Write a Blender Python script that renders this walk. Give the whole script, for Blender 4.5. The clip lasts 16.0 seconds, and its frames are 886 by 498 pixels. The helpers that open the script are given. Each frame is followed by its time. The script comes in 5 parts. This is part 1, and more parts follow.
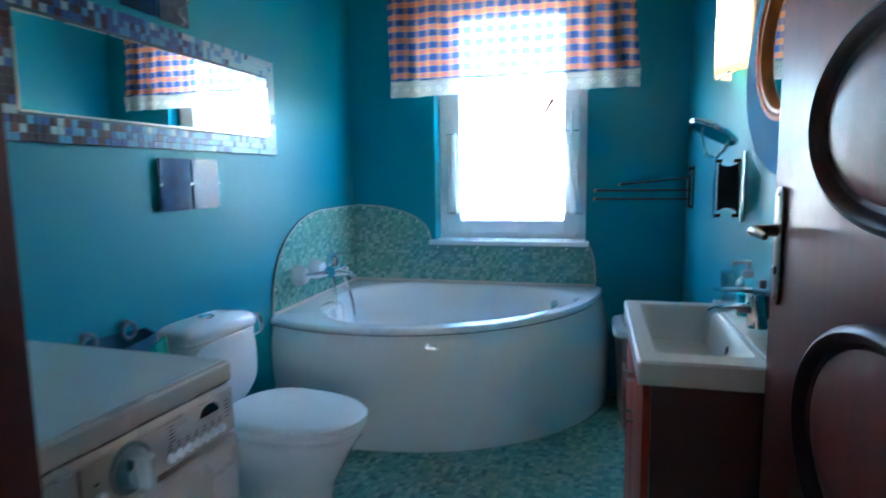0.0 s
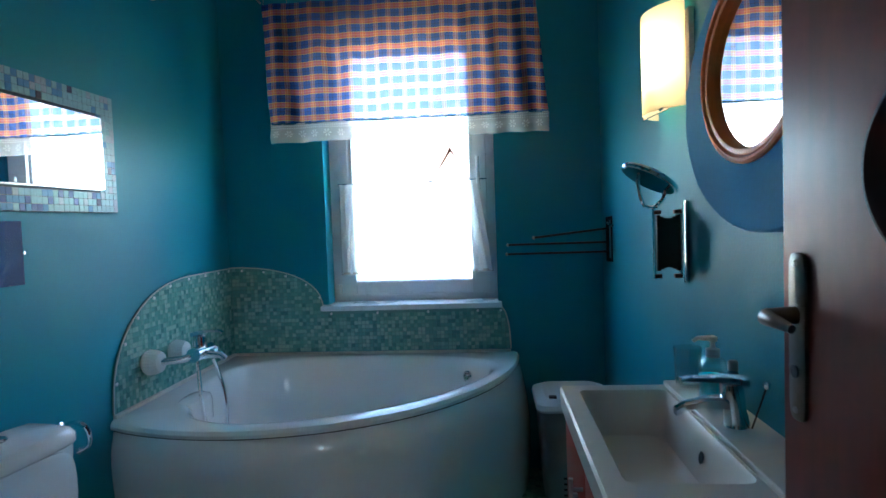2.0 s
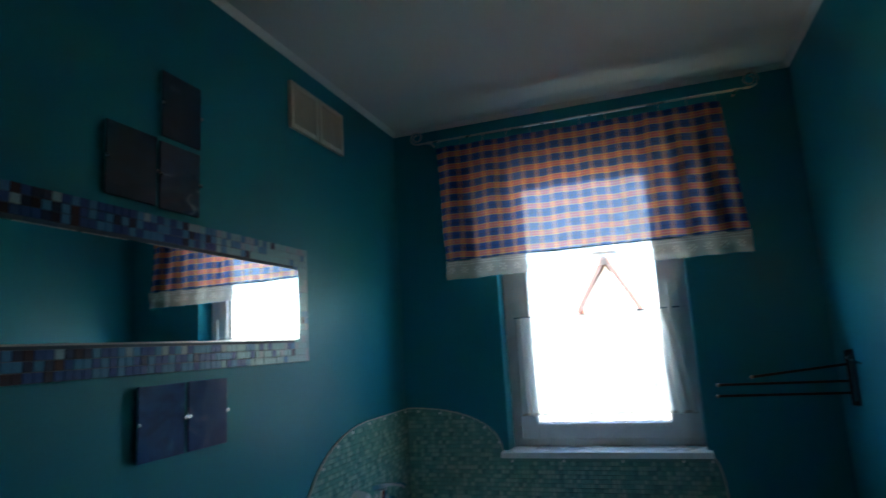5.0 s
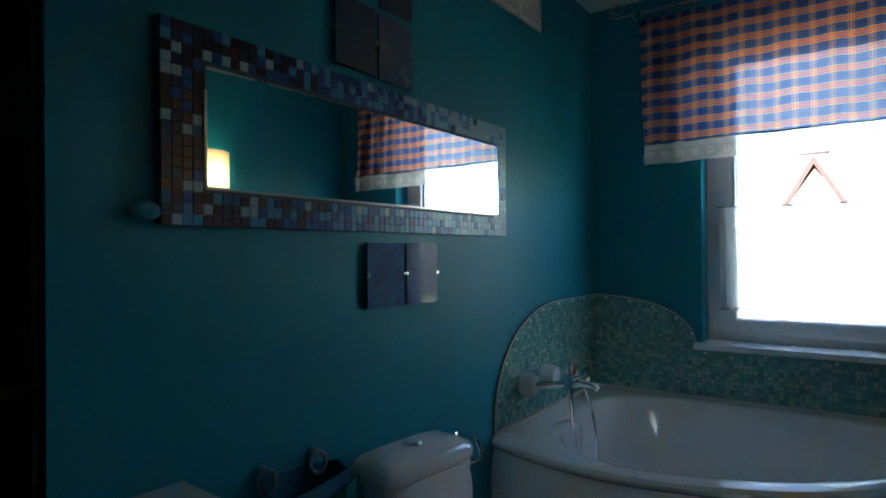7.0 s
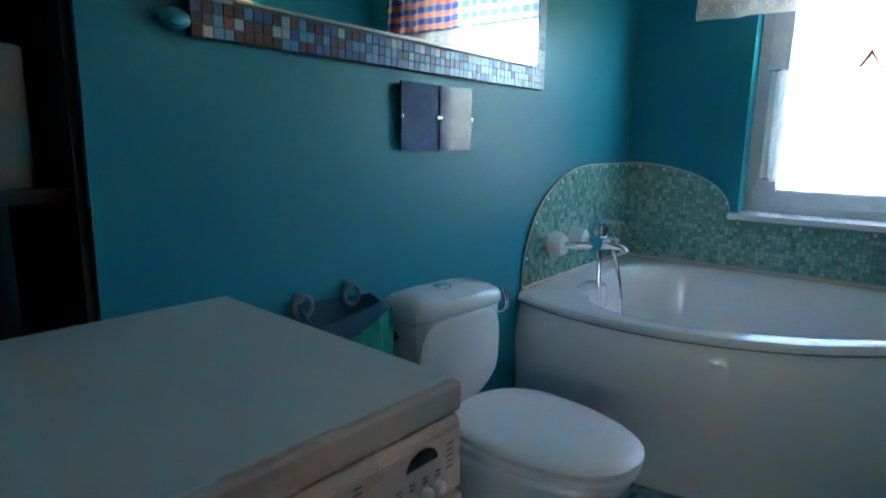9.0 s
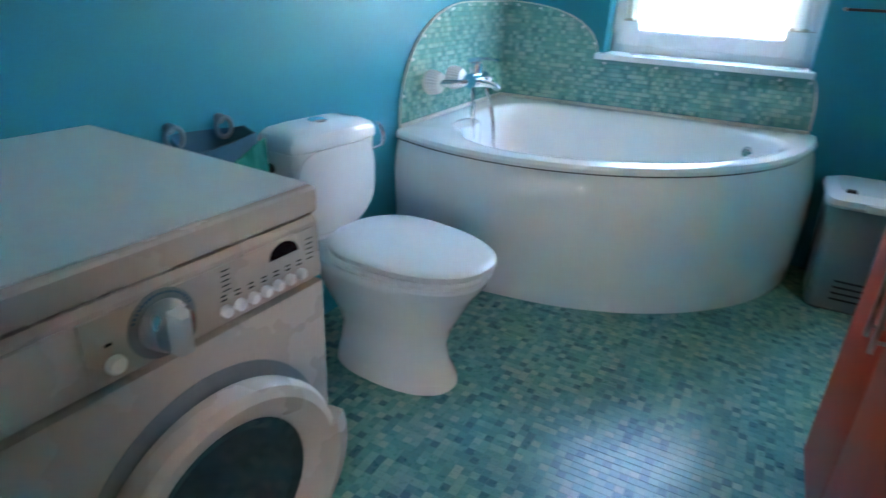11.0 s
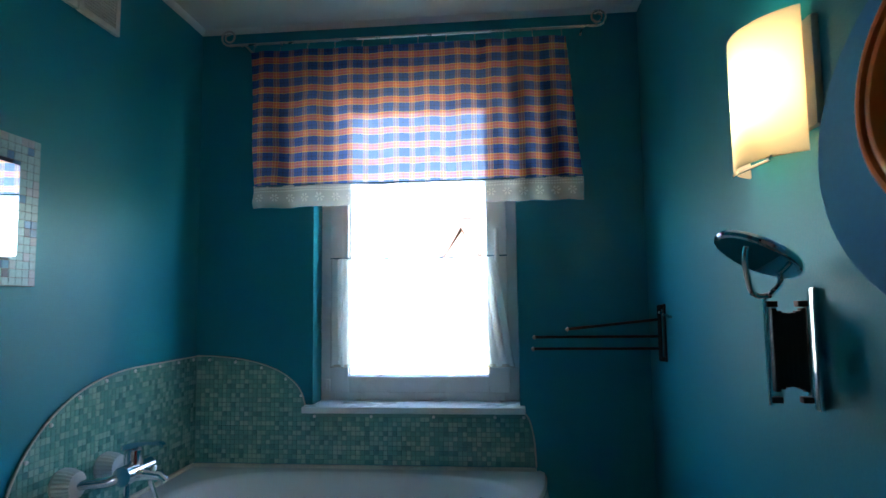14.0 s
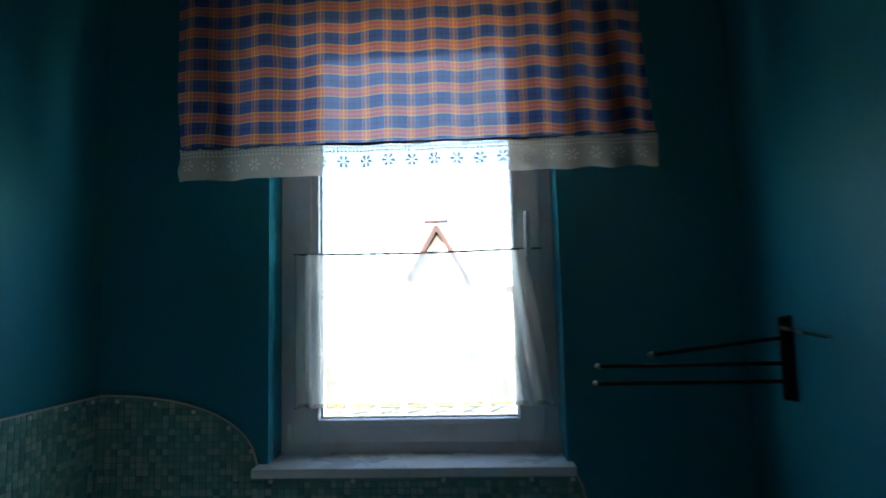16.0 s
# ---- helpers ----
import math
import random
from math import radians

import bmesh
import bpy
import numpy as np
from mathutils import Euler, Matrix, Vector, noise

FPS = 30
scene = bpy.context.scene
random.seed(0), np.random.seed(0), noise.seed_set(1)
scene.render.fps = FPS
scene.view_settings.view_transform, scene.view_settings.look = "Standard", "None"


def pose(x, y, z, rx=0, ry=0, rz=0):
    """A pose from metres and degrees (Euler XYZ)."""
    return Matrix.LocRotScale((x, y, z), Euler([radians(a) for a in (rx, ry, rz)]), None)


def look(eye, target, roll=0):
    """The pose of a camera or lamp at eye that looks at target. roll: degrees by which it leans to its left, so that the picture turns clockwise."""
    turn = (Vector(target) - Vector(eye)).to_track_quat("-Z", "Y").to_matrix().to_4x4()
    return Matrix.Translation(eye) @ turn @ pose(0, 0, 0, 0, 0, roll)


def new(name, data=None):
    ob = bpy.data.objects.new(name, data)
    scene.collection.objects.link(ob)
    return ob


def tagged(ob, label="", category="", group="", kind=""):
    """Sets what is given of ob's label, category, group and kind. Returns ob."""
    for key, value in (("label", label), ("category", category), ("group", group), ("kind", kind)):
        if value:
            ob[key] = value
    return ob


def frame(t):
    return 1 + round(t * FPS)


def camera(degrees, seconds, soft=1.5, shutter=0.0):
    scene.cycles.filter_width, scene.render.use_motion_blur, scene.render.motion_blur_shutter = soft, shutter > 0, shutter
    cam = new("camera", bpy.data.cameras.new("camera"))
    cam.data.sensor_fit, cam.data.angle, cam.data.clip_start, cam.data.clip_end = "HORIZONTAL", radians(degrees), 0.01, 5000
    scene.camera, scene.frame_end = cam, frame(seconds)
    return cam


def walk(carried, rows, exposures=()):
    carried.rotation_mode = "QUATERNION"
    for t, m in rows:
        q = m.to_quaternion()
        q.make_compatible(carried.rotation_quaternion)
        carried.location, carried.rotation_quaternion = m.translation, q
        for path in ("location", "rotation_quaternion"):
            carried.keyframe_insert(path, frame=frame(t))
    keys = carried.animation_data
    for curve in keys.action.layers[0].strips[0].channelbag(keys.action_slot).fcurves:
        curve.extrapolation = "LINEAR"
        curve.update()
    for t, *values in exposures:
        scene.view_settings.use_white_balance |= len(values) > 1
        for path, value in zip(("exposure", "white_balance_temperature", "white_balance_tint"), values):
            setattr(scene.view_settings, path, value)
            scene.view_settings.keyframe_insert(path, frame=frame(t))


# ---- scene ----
cam = camera(73.2, 16.0, shutter=0.5)
PATH = [
    (0, (1.636, 1.156, 1.285), (1.146, 3.08, 1.038), -0.8),
    (0.5, (1.591, 1.26, 1.304), (1.327, 3.236, 1.15), 0.0),
    (1, (1.578, 1.318, 1.326), (1.492, 3.31, 1.178), 0.3),
    (1.5, (1.578, 1.466, 1.31), (1.49, 3.46, 1.19), -2.2),
    (2, (1.571, 1.601, 1.314), (1.403, 3.592, 1.221), -2.0),
    (2.5, (1.558, 1.681, 1.337), (1.418, 3.676, 1.279), -2.1),
    (3, (1.531, 1.723, 1.353), (1.487, 3.722, 1.41), -2.0),
    (3.5, (1.501, 1.733, 1.389), (1.447, 3.725, 1.561), -2.4),
    (4, (1.467, 1.735, 1.401), (1.26, 3.706, 1.669), -3.2),
    (4.5, (1.438, 1.736, 1.426), (1.051, 3.671, 1.752), -3.8),
    (5, (1.405, 1.734, 1.418), (0.776, 3.606, 1.735), -3.4),
    (7.5, (1.286, 1.679, 1.306), (0.092, 3.282, 1.241), 0.1),
    (8, (1.262, 1.688, 1.281), (0.043, 3.268, 1.147), 0.9),
    (8.5, (1.267, 1.692, 1.23), (0.042, 3.255, 0.998), 1.4),
    (10.8, (1.424, 1.596, 1.175), (0.507, 3.175, 0.359), 3.1),
    (11, (1.439, 1.602, 1.178), (0.605, 3.226, 0.36), 2.6),
    (11.5, (1.458, 1.628, 1.19), (0.82, 3.342, 0.381), 2.4),
    (12, (1.487, 1.663, 1.201), (1.057, 3.478, 0.48), -0.4),
    (12.5, (1.478, 1.705, 1.245), (1.253, 3.646, 0.811), 0.2),
    (13, (1.449, 1.743, 1.294), (1.386, 3.728, 1.058), 1.1),
    (13.5, (1.473, 1.909, 1.303), (1.35, 3.905, 1.267), -0.0),
    (14, (1.519, 2.129, 1.331), (1.326, 4.112, 1.506), -0.7),
    (14.5, (1.479, 2.244, 1.332), (1.309, 4.234, 1.44), -0.4),
    (15, (1.385, 2.479, 1.331), (1.332, 4.475, 1.432), -0.1),
    (15.2, (1.355, 2.533, 1.34), (1.367, 4.529, 1.464), 0.2),
    (15.5, (1.338, 2.595, 1.347), (1.36, 4.588, 1.503), -0.2),
    (16, (1.324, 2.879, 1.353), (1.226, 4.868, 1.545), -1.3),
]
EXPOSURES = [(0.0, 5.50, 5500, 10), (0.5, 5.20, 5650, 10), (1.0, 5.05, 5750, 10), (1.5, 4.80, 5850, 10), (2.5, 4.35, 5950, 10), (3.5, 3.65, 6150, 10), (4.5, 3.40, 6300, 10), (5.0, 3.35, 6300, 10), (7.4, 3.45, 6350, 10), (8.0, 3.82, 6250, 10), (8.5, 4.37, 6200, 10), (10.8, 6.12, 6450, 17), (11.0, 6.22, 6450, 17), (12.0, 6.33, 6600, 17), (12.5, 6.05, 6600, 17), (13.0, 5.55, 6450, 10), (13.5, 4.90, 6350, 10), (14.0, 4.15, 6300, 10), (14.5, 3.75, 6400, 10), (15.2, 3.25, 6500, 10), (16.0, 2.80, 6550, 10)]
walk(cam, [(t, look(eye, target, roll)) for t, eye, target, roll in PATH], EXPOSURES)

# ---- world and sun ----
SUN_EL, SUN_AZ = radians(38), radians(205)
world = bpy.data.worlds.new("daylight")
scene.world = world
world.use_nodes = True
wn = world.node_tree.nodes
sky = wn.new("ShaderNodeTexSky")
sky.sky_type, sky.sun_disc = "NISHITA", False
sky.sun_elevation, sky.sun_rotation = SUN_EL, SUN_AZ
world.node_tree.links.new(sky.outputs[0], wn["Background"].inputs[0])
wn["Background"].inputs[1].default_value = 0.15
sun_data = bpy.data.lights.new("sun", "SUN")
sun_data.energy, sun_data.angle, sun_data.color = 4.0, radians(0.6), (1.0, 0.95, 0.87)
sun = new("sun", sun_data)
SUN_DIR = Vector((math.sin(SUN_AZ) * math.cos(SUN_EL), math.cos(SUN_AZ) * math.cos(SUN_EL), math.sin(SUN_EL)))
sun.matrix_world = look(SUN_DIR * 40, (0, 0, 0))
# bulb of the wall lamp
bulb_light = bpy.data.lights.new("wall_lamp_bulb", "POINT")
bulb_light.energy, bulb_light.color, bulb_light.shadow_soft_size = 0.22, (1.0, 0.80, 0.55), 0.03
new("wall_lamp_light", bulb_light).location = (2.085, 3.455, 1.765)


# ---- materials ----
def material(name, color, rough=0.5, metal=0.0, vary=0.08, scale=6.0, grain=80.0, bump=0.02, coat=0.0, rough_vary=0.1, alpha_noise=None):
    m = bpy.data.materials.new(name)
    m.use_nodes = True
    nt = m.node_tree
    b = nt.nodes["Principled BSDF"]
    tc = nt.nodes.new("ShaderNodeTexCoord")
    big = nt.nodes.new("ShaderNodeTexNoise")
    big.inputs["Scale"].default_value, big.inputs["Detail"].default_value = scale, 4
    fine = nt.nodes.new("ShaderNodeTexNoise")
    fine.inputs["Scale"].default_value, fine.inputs["Detail"].default_value = grain, 3
    nt.links.new(tc.outputs["Object"], big.inputs["Vector"])
    nt.links.new(tc.outputs["Object"], fine.inputs["Vector"])
    add = nt.nodes.new("ShaderNodeMath")
    add.operation = "ADD"
    nt.links.new(big.outputs[0], add.inputs[0])
    nt.links.new(fine.outputs[0], add.inputs[1])
    ramp = nt.nodes.new("ShaderNodeMapRange")
    ramp.inputs[1].default_value, ramp.inputs[2].default_value = 0.6, 1.4
    ramp.inputs[3].default_value, ramp.inputs[4].default_value = 1 - vary, 1 + vary
    nt.links.new(add.outputs[0], ramp.inputs[0])
    mul = nt.nodes.new("ShaderNodeVectorMath")
    mul.operation = "SCALE"
    mul.inputs[0].default_value = color
    nt.links.new(ramp.outputs[0], mul.inputs["Scale"])
    nt.links.new(mul.outputs[0], b.inputs["Base Color"])
    rr = nt.nodes.new("ShaderNodeMapRange")
    rr.inputs[1].default_value, rr.inputs[2].default_value = 0.3, 0.7
    rr.inputs[3].default_value, rr.inputs[4].default_value = max(0.0, rough - rough_vary * rough), min(1, rough + rough_vary * rough)
    nt.links.new(big.outputs[0], rr.inputs[0])
    nt.links.new(rr.outputs[0], b.inputs["Roughness"])
    b.inputs["Metallic"].default_value = metal
    b.inputs["Coat Weight"].default_value = coat
    b.inputs["Coat Roughness"].default_value = 0.06
    if bump:
        bm_ = nt.nodes.new("ShaderNodeBump")
        bm_.inputs["Strength"].default_value, bm_.inputs["Distance"].default_value = bump * 5, 0.004
        nt.links.new(fine.outputs[0], bm_.inputs["Height"])
        nt.links.new(bm_.outputs[0], b.inputs["Normal"])
    return m


def mosaic_material(name, stops, rough, per_object):
    """Tile glaze: colour picked per tile from a ramp, with a little mottling."""
    m = material(name, (1, 1, 1), rough, vary=0.10, scale=60, grain=300, bump=0.002)
    nt = m.node_tree
    if per_object:
        src = nt.nodes.new("ShaderNodeObjectInfo").outputs["Random"]
    else:
        src = nt.nodes.new("ShaderNodeNewGeometry").outputs["Random Per Island"]
    ramp = nt.nodes.new("ShaderNodeValToRGB")
    ramp.color_ramp.interpolation = "CONSTANT"
    el = ramp.color_ramp.elements
    while len(el) > 1:
        el.remove(el[0])
    el[0].position, el[0].color = stops[0][0], (*stops[0][1], 1)
    for p, c in stops[1:]:
        e = el.new(p)
        e.color = (*c, 1)
    nt.links.new(src, ramp.inputs[0])
    mul = next(n for n in nt.nodes if n.type == "VECT_MATH")
    nt.links.new(ramp.outputs[0], mul.inputs[0])
    return m


M_WALL = material("teal_wall_paint", (0.011, 0.262, 0.338), 0.42, vary=0.07, scale=1.6, grain=160, bump=0.03)
M_WALL.node_tree.nodes["Principled BSDF"].inputs["Specular IOR Level"].default_value = 0.32
M_CEIL = material("white_ceiling_paint", (0.74, 0.74, 0.73), 0.75, vary=0.03, scale=2, grain=120)
M_HALL = material("hall_wall_paint", (0.72, 0.68, 0.62), 0.7, vary=0.05, scale=2)
M_HALL_FLOOR = material("hall_floor_boards", (0.22, 0.12, 0.06), 0.4, vary=0.2, scale=5)
M_ACRYLIC = material("white_bath_acrylic", (0.84, 0.83, 0.82), 0.12, vary=0.015, scale=3, bump=0, coat=0.4)
M_CERAMIC = material("white_ceramic", (0.82, 0.82, 0.83), 0.10, vary=0.015, scale=4, bump=0, coat=0.5)
M_SINK = material("white_sink_ceramic", (0.74, 0.67, 0.59), 0.45, vary=0.02, scale=4, bump=0, coat=0.06)
M_PLASTIC = material("white_plastic", (0.80, 0.80, 0.79), 0.32, vary=0.03, scale=8, bump=0.01)
M_PVC = material("white_window_pvc", (0.78, 0.79, 0.80), 0.28, vary=0.02, scale=6, bump=0.005)
M_SEAL = material("black_rubber_seal", (0.02, 0.02, 0.02), 0.6)
M_CHROME = material("chrome", (0.84, 0.84, 0.85), 0.13, 1.0, vary=0.02, bump=0)
M_STEEL = material("brushed_steel", (0.52, 0.50, 0.48), 0.28, 1.0, vary=0.06, bump=0.01)
M_SILVER = material("silver_plastic", (0.66, 0.65, 0.63), 0.25, 0.35, vary=0.03, bump=0)
M_BRASSY = material("aged_nickel", (0.36, 0.30, 0.24), 0.30, 1.0, vary=0.1)
M_DARKMETAL = material("dark_bronze_metal", (0.06, 0.042, 0.034), 0.38, 0.9, vary=0.15)
M_PLATE = material("worn_dark_nickel", (0.26, 0.225, 0.19), 0.34, 1.0, vary=0.15, scale=20)
M_BLACK = material("black_plastic", (0.012, 0.011, 0.011), 0.4, vary=0.15)
M_WASHER = material("ivory_enamel", (0.52, 0.44, 0.385), 0.28, vary=0.03, scale=5, bump=0.005, coat=0.15)
M_WASHTOP = material("pale_laminate_top", (0.60, 0.63, 0.62), 0.34, vary=0.03, scale=6, bump=0.02)
M_DARKGLASS = material("dark_glass", (0.02, 0.025, 0.03), 0.06, coat=0.6, bump=0)
M_ORANGE_RED = material("orange_red_lacquer", (0.44, 0.038, 0.010), 0.45, vary=0.08, scale=4, grain=60, bump=0.01, coat=0.03)
# cabinet carcass: its shade is put into the colour, far below the doors
M_VAN_SIDE = material("shaded_red_wood_side", (0.075, 0.012, 0.009), 0.42, vary=0.2, scale=6, grain=60)
M_BIN = material("grey_bin_plastic", (0.21, 0.23, 0.23), 0.42, vary=0.05)
M_BIN_LID = material("pale_bin_lid_plastic", (0.55, 0.58, 0.58), 0.38, vary=0.03)
M_BLUE = material("sky_blue_paint", (0.050, 0.29, 0.53), 0.75, vary=0.06, scale=5)
M_ORANGE = material("orange_paint", (0.90, 0.20, 0.015), 0.4, vary=0.08)
M_ORANGE_DARK = material("red_orange_paint", (0.60, 0.10, 0.012), 0.4, vary=0.08)
M_MIRROR = material("silvered_mirror", (0.90, 0.92, 0.92), 0.0, 1.0, vary=0.0, bump=0, rough_vary=0)
M_BEIGE = material("beige_vent_plastic", (0.66, 0.60, 0.50), 0.45, vary=0.05)
M_TRIM = material("beige_edge_trim", (0.62, 0.58, 0.50), 0.45, vary=0.08, scale=12)
M_GROUT = material("pale_green_grout", (0.15, 0.33, 0.30), 0.85, vary=0.12, scale=10, grain=200)
# near-black carries the alcove's deep shade; also the scissor links' own colour
M_NICHE = material("near_black_shaded_wood_and_links", (0.022, 0.018, 0.017), 0.55, vary=0.25)
M_PAPER = material("white_paper_roll", (0.46, 0.44, 0.42), 0.9, vary=0.04, grain=220)
M_TOWEL = material("turquoise_cloth", (0.010, 0.30, 0.25), 0.9, vary=0.15, scale=14, grain=260, bump=0.06)
M_BAG = material("dark_teal_cloth", (0.016, 0.11, 0.17), 0.85, vary=0.15, grain=260, bump=0.06)
M_HOOK = material("blue_grey_plastic", (0.20, 0.28, 0.32), 0.3, vary=0.06)
M_STEP_WHITE = material("white_stud_cap", (0.75, 0.76, 0.72), 0.35)
M_PLASTER = material("cream_render", (0.80, 0.77, 0.71), 0.85, vary=0.06, scale=1.5)
M_ROOF = material("red_clay_roof", (0.33, 0.09, 0.06), 0.75, vary=0.2, scale=3)
M_BARGE = material("dark_red_paint", (0.030, 0.010, 0.009), 0.5, vary=0.1)
M_GROUND = material("pale_dry_ground", (0.26, 0.25, 0.17), 0.95, vary=0.25, scale=0.4, grain=6)
M_YELLOW = material("yellow_painted_board", (0.70, 0.50, 0.16), 0.6, vary=0.08)
M_LIQUID = material("turquoise_soap", (0.02, 0.62, 0.78), 0.12, bump=0)


def wood_material(name, dark, light, rough, grain_dir):
    m = material(name, light, rough, vary=0.1, scale=3, grain=40, bump=0.0, coat=0.08)
    nt = m.node_tree
    tc = next(n for n in nt.nodes if n.type == "TEX_COORD")
    mp = nt.nodes.new("ShaderNodeMapping")
    mp.inputs["Scale"].default_value = grain_dir
    nt.links.new(tc.outputs["Object"], mp.inputs[0])
    tx = nt.nodes.new("ShaderNodeTexNoise")
    tx.inputs["Scale"].default_value, tx.inputs["Detail"].default_value, tx.inputs["Distortion"].default_value = 5, 6, 0.6
    nt.links.new(mp.outputs[0], tx.inputs["Vector"])
    ramp = nt.nodes.new("ShaderNodeValToRGB")
    ramp.color_ramp.elements[0].position, ramp.color_ramp.elements[0].color = 0.32, (*dark, 1)
    ramp.color_ramp.elements[1].position, ramp.color_ramp.elements[1].color = 0.68, (*light, 1)
    nt.links.new(tx.outputs[0], ramp.inputs[0])
    mul = next(n for n in nt.nodes if n.type == "VECT_MATH")
    nt.links.new(ramp.outputs[0], mul.inputs[0])
    return m


M_DOOR = wood_material("mahogany_door_varnish", (0.150, 0.026, 0.017), (0.192, 0.031, 0.019), 0.42, (7, 7, 0.7))
M_DOOR_DARK = wood_material("dark_mahogany_moulding", (0.035, 0.009, 0.008), (0.055, 0.012, 0.010), 0.42, (6, 6, 3))

M_BLUE.node_tree.nodes["Principled BSDF"].inputs["Specular IOR Level"].default_value = 0.2
M_ORANGE_RED.node_tree.nodes["Principled BSDF"].inputs["Specular IOR Level"].default_value = 0.3
for m_ in (M_DOOR, M_DOOR_DARK):
    m_.node_tree.nodes["Principled BSDF"].inputs["Specular IOR Level"].default_value = 0.22
    m_.node_tree.nodes["Principled BSDF"].inputs["Coat Weight"].default_value = 0.02


def glass_material(name, color, rough, edge, face):
    """Thin clear glass: mostly see-through, with a true reflection."""
    m = bpy.data.materials.new(name)
    m.use_nodes = True
    nt = m.node_tree
    nt.nodes.clear()
    out = nt.nodes.new("ShaderNodeOutputMaterial")
    mix = nt.nodes.new("ShaderNodeMixShader")
    tr = nt.nodes.new("ShaderNodeBsdfTransparent")
    gl = nt.nodes.new("ShaderNodeBsdfGlossy")
    tr.inputs[0].default_value = (*color, 1)
    gl.inputs["Roughness"].default_value = rough
    lw = nt.nodes.new("ShaderNodeLayerWeight")
    lw.inputs[0].default_value = 0.5
    pw = nt.nodes.new("ShaderNodeMath")
    pw.operation = "POWER"
    pw.inputs[1].default_value = 4.0
    nt.links.new(lw.outputs["Facing"], pw.inputs[0])
    sc = nt.nodes.new("ShaderNodeMath")
    sc.operation = "MULTIPLY_ADD"
    sc.inputs[1].default_value, sc.inputs[2].default_value = edge, face
    nt.links.new(pw.outputs[0], sc.inputs[0])
    nt.links.new(sc.outputs[0], mix.inputs[0])
    nt.links.new(tr.outputs[0], mix.inputs[1])
    nt.links.new(gl.outputs[0], mix.inputs[2])
    nt.links.new(mix.outputs[0], out.inputs[0])
    return m


M_GLASS = glass_material("clear_glass", (0.97, 0.985, 0.98), 0.0, 0.15, 0.02)
M_GLASSWARE = glass_material("clear_glassware", (0.90, 0.93, 0.93), 0.04, 0.75, 0.05)


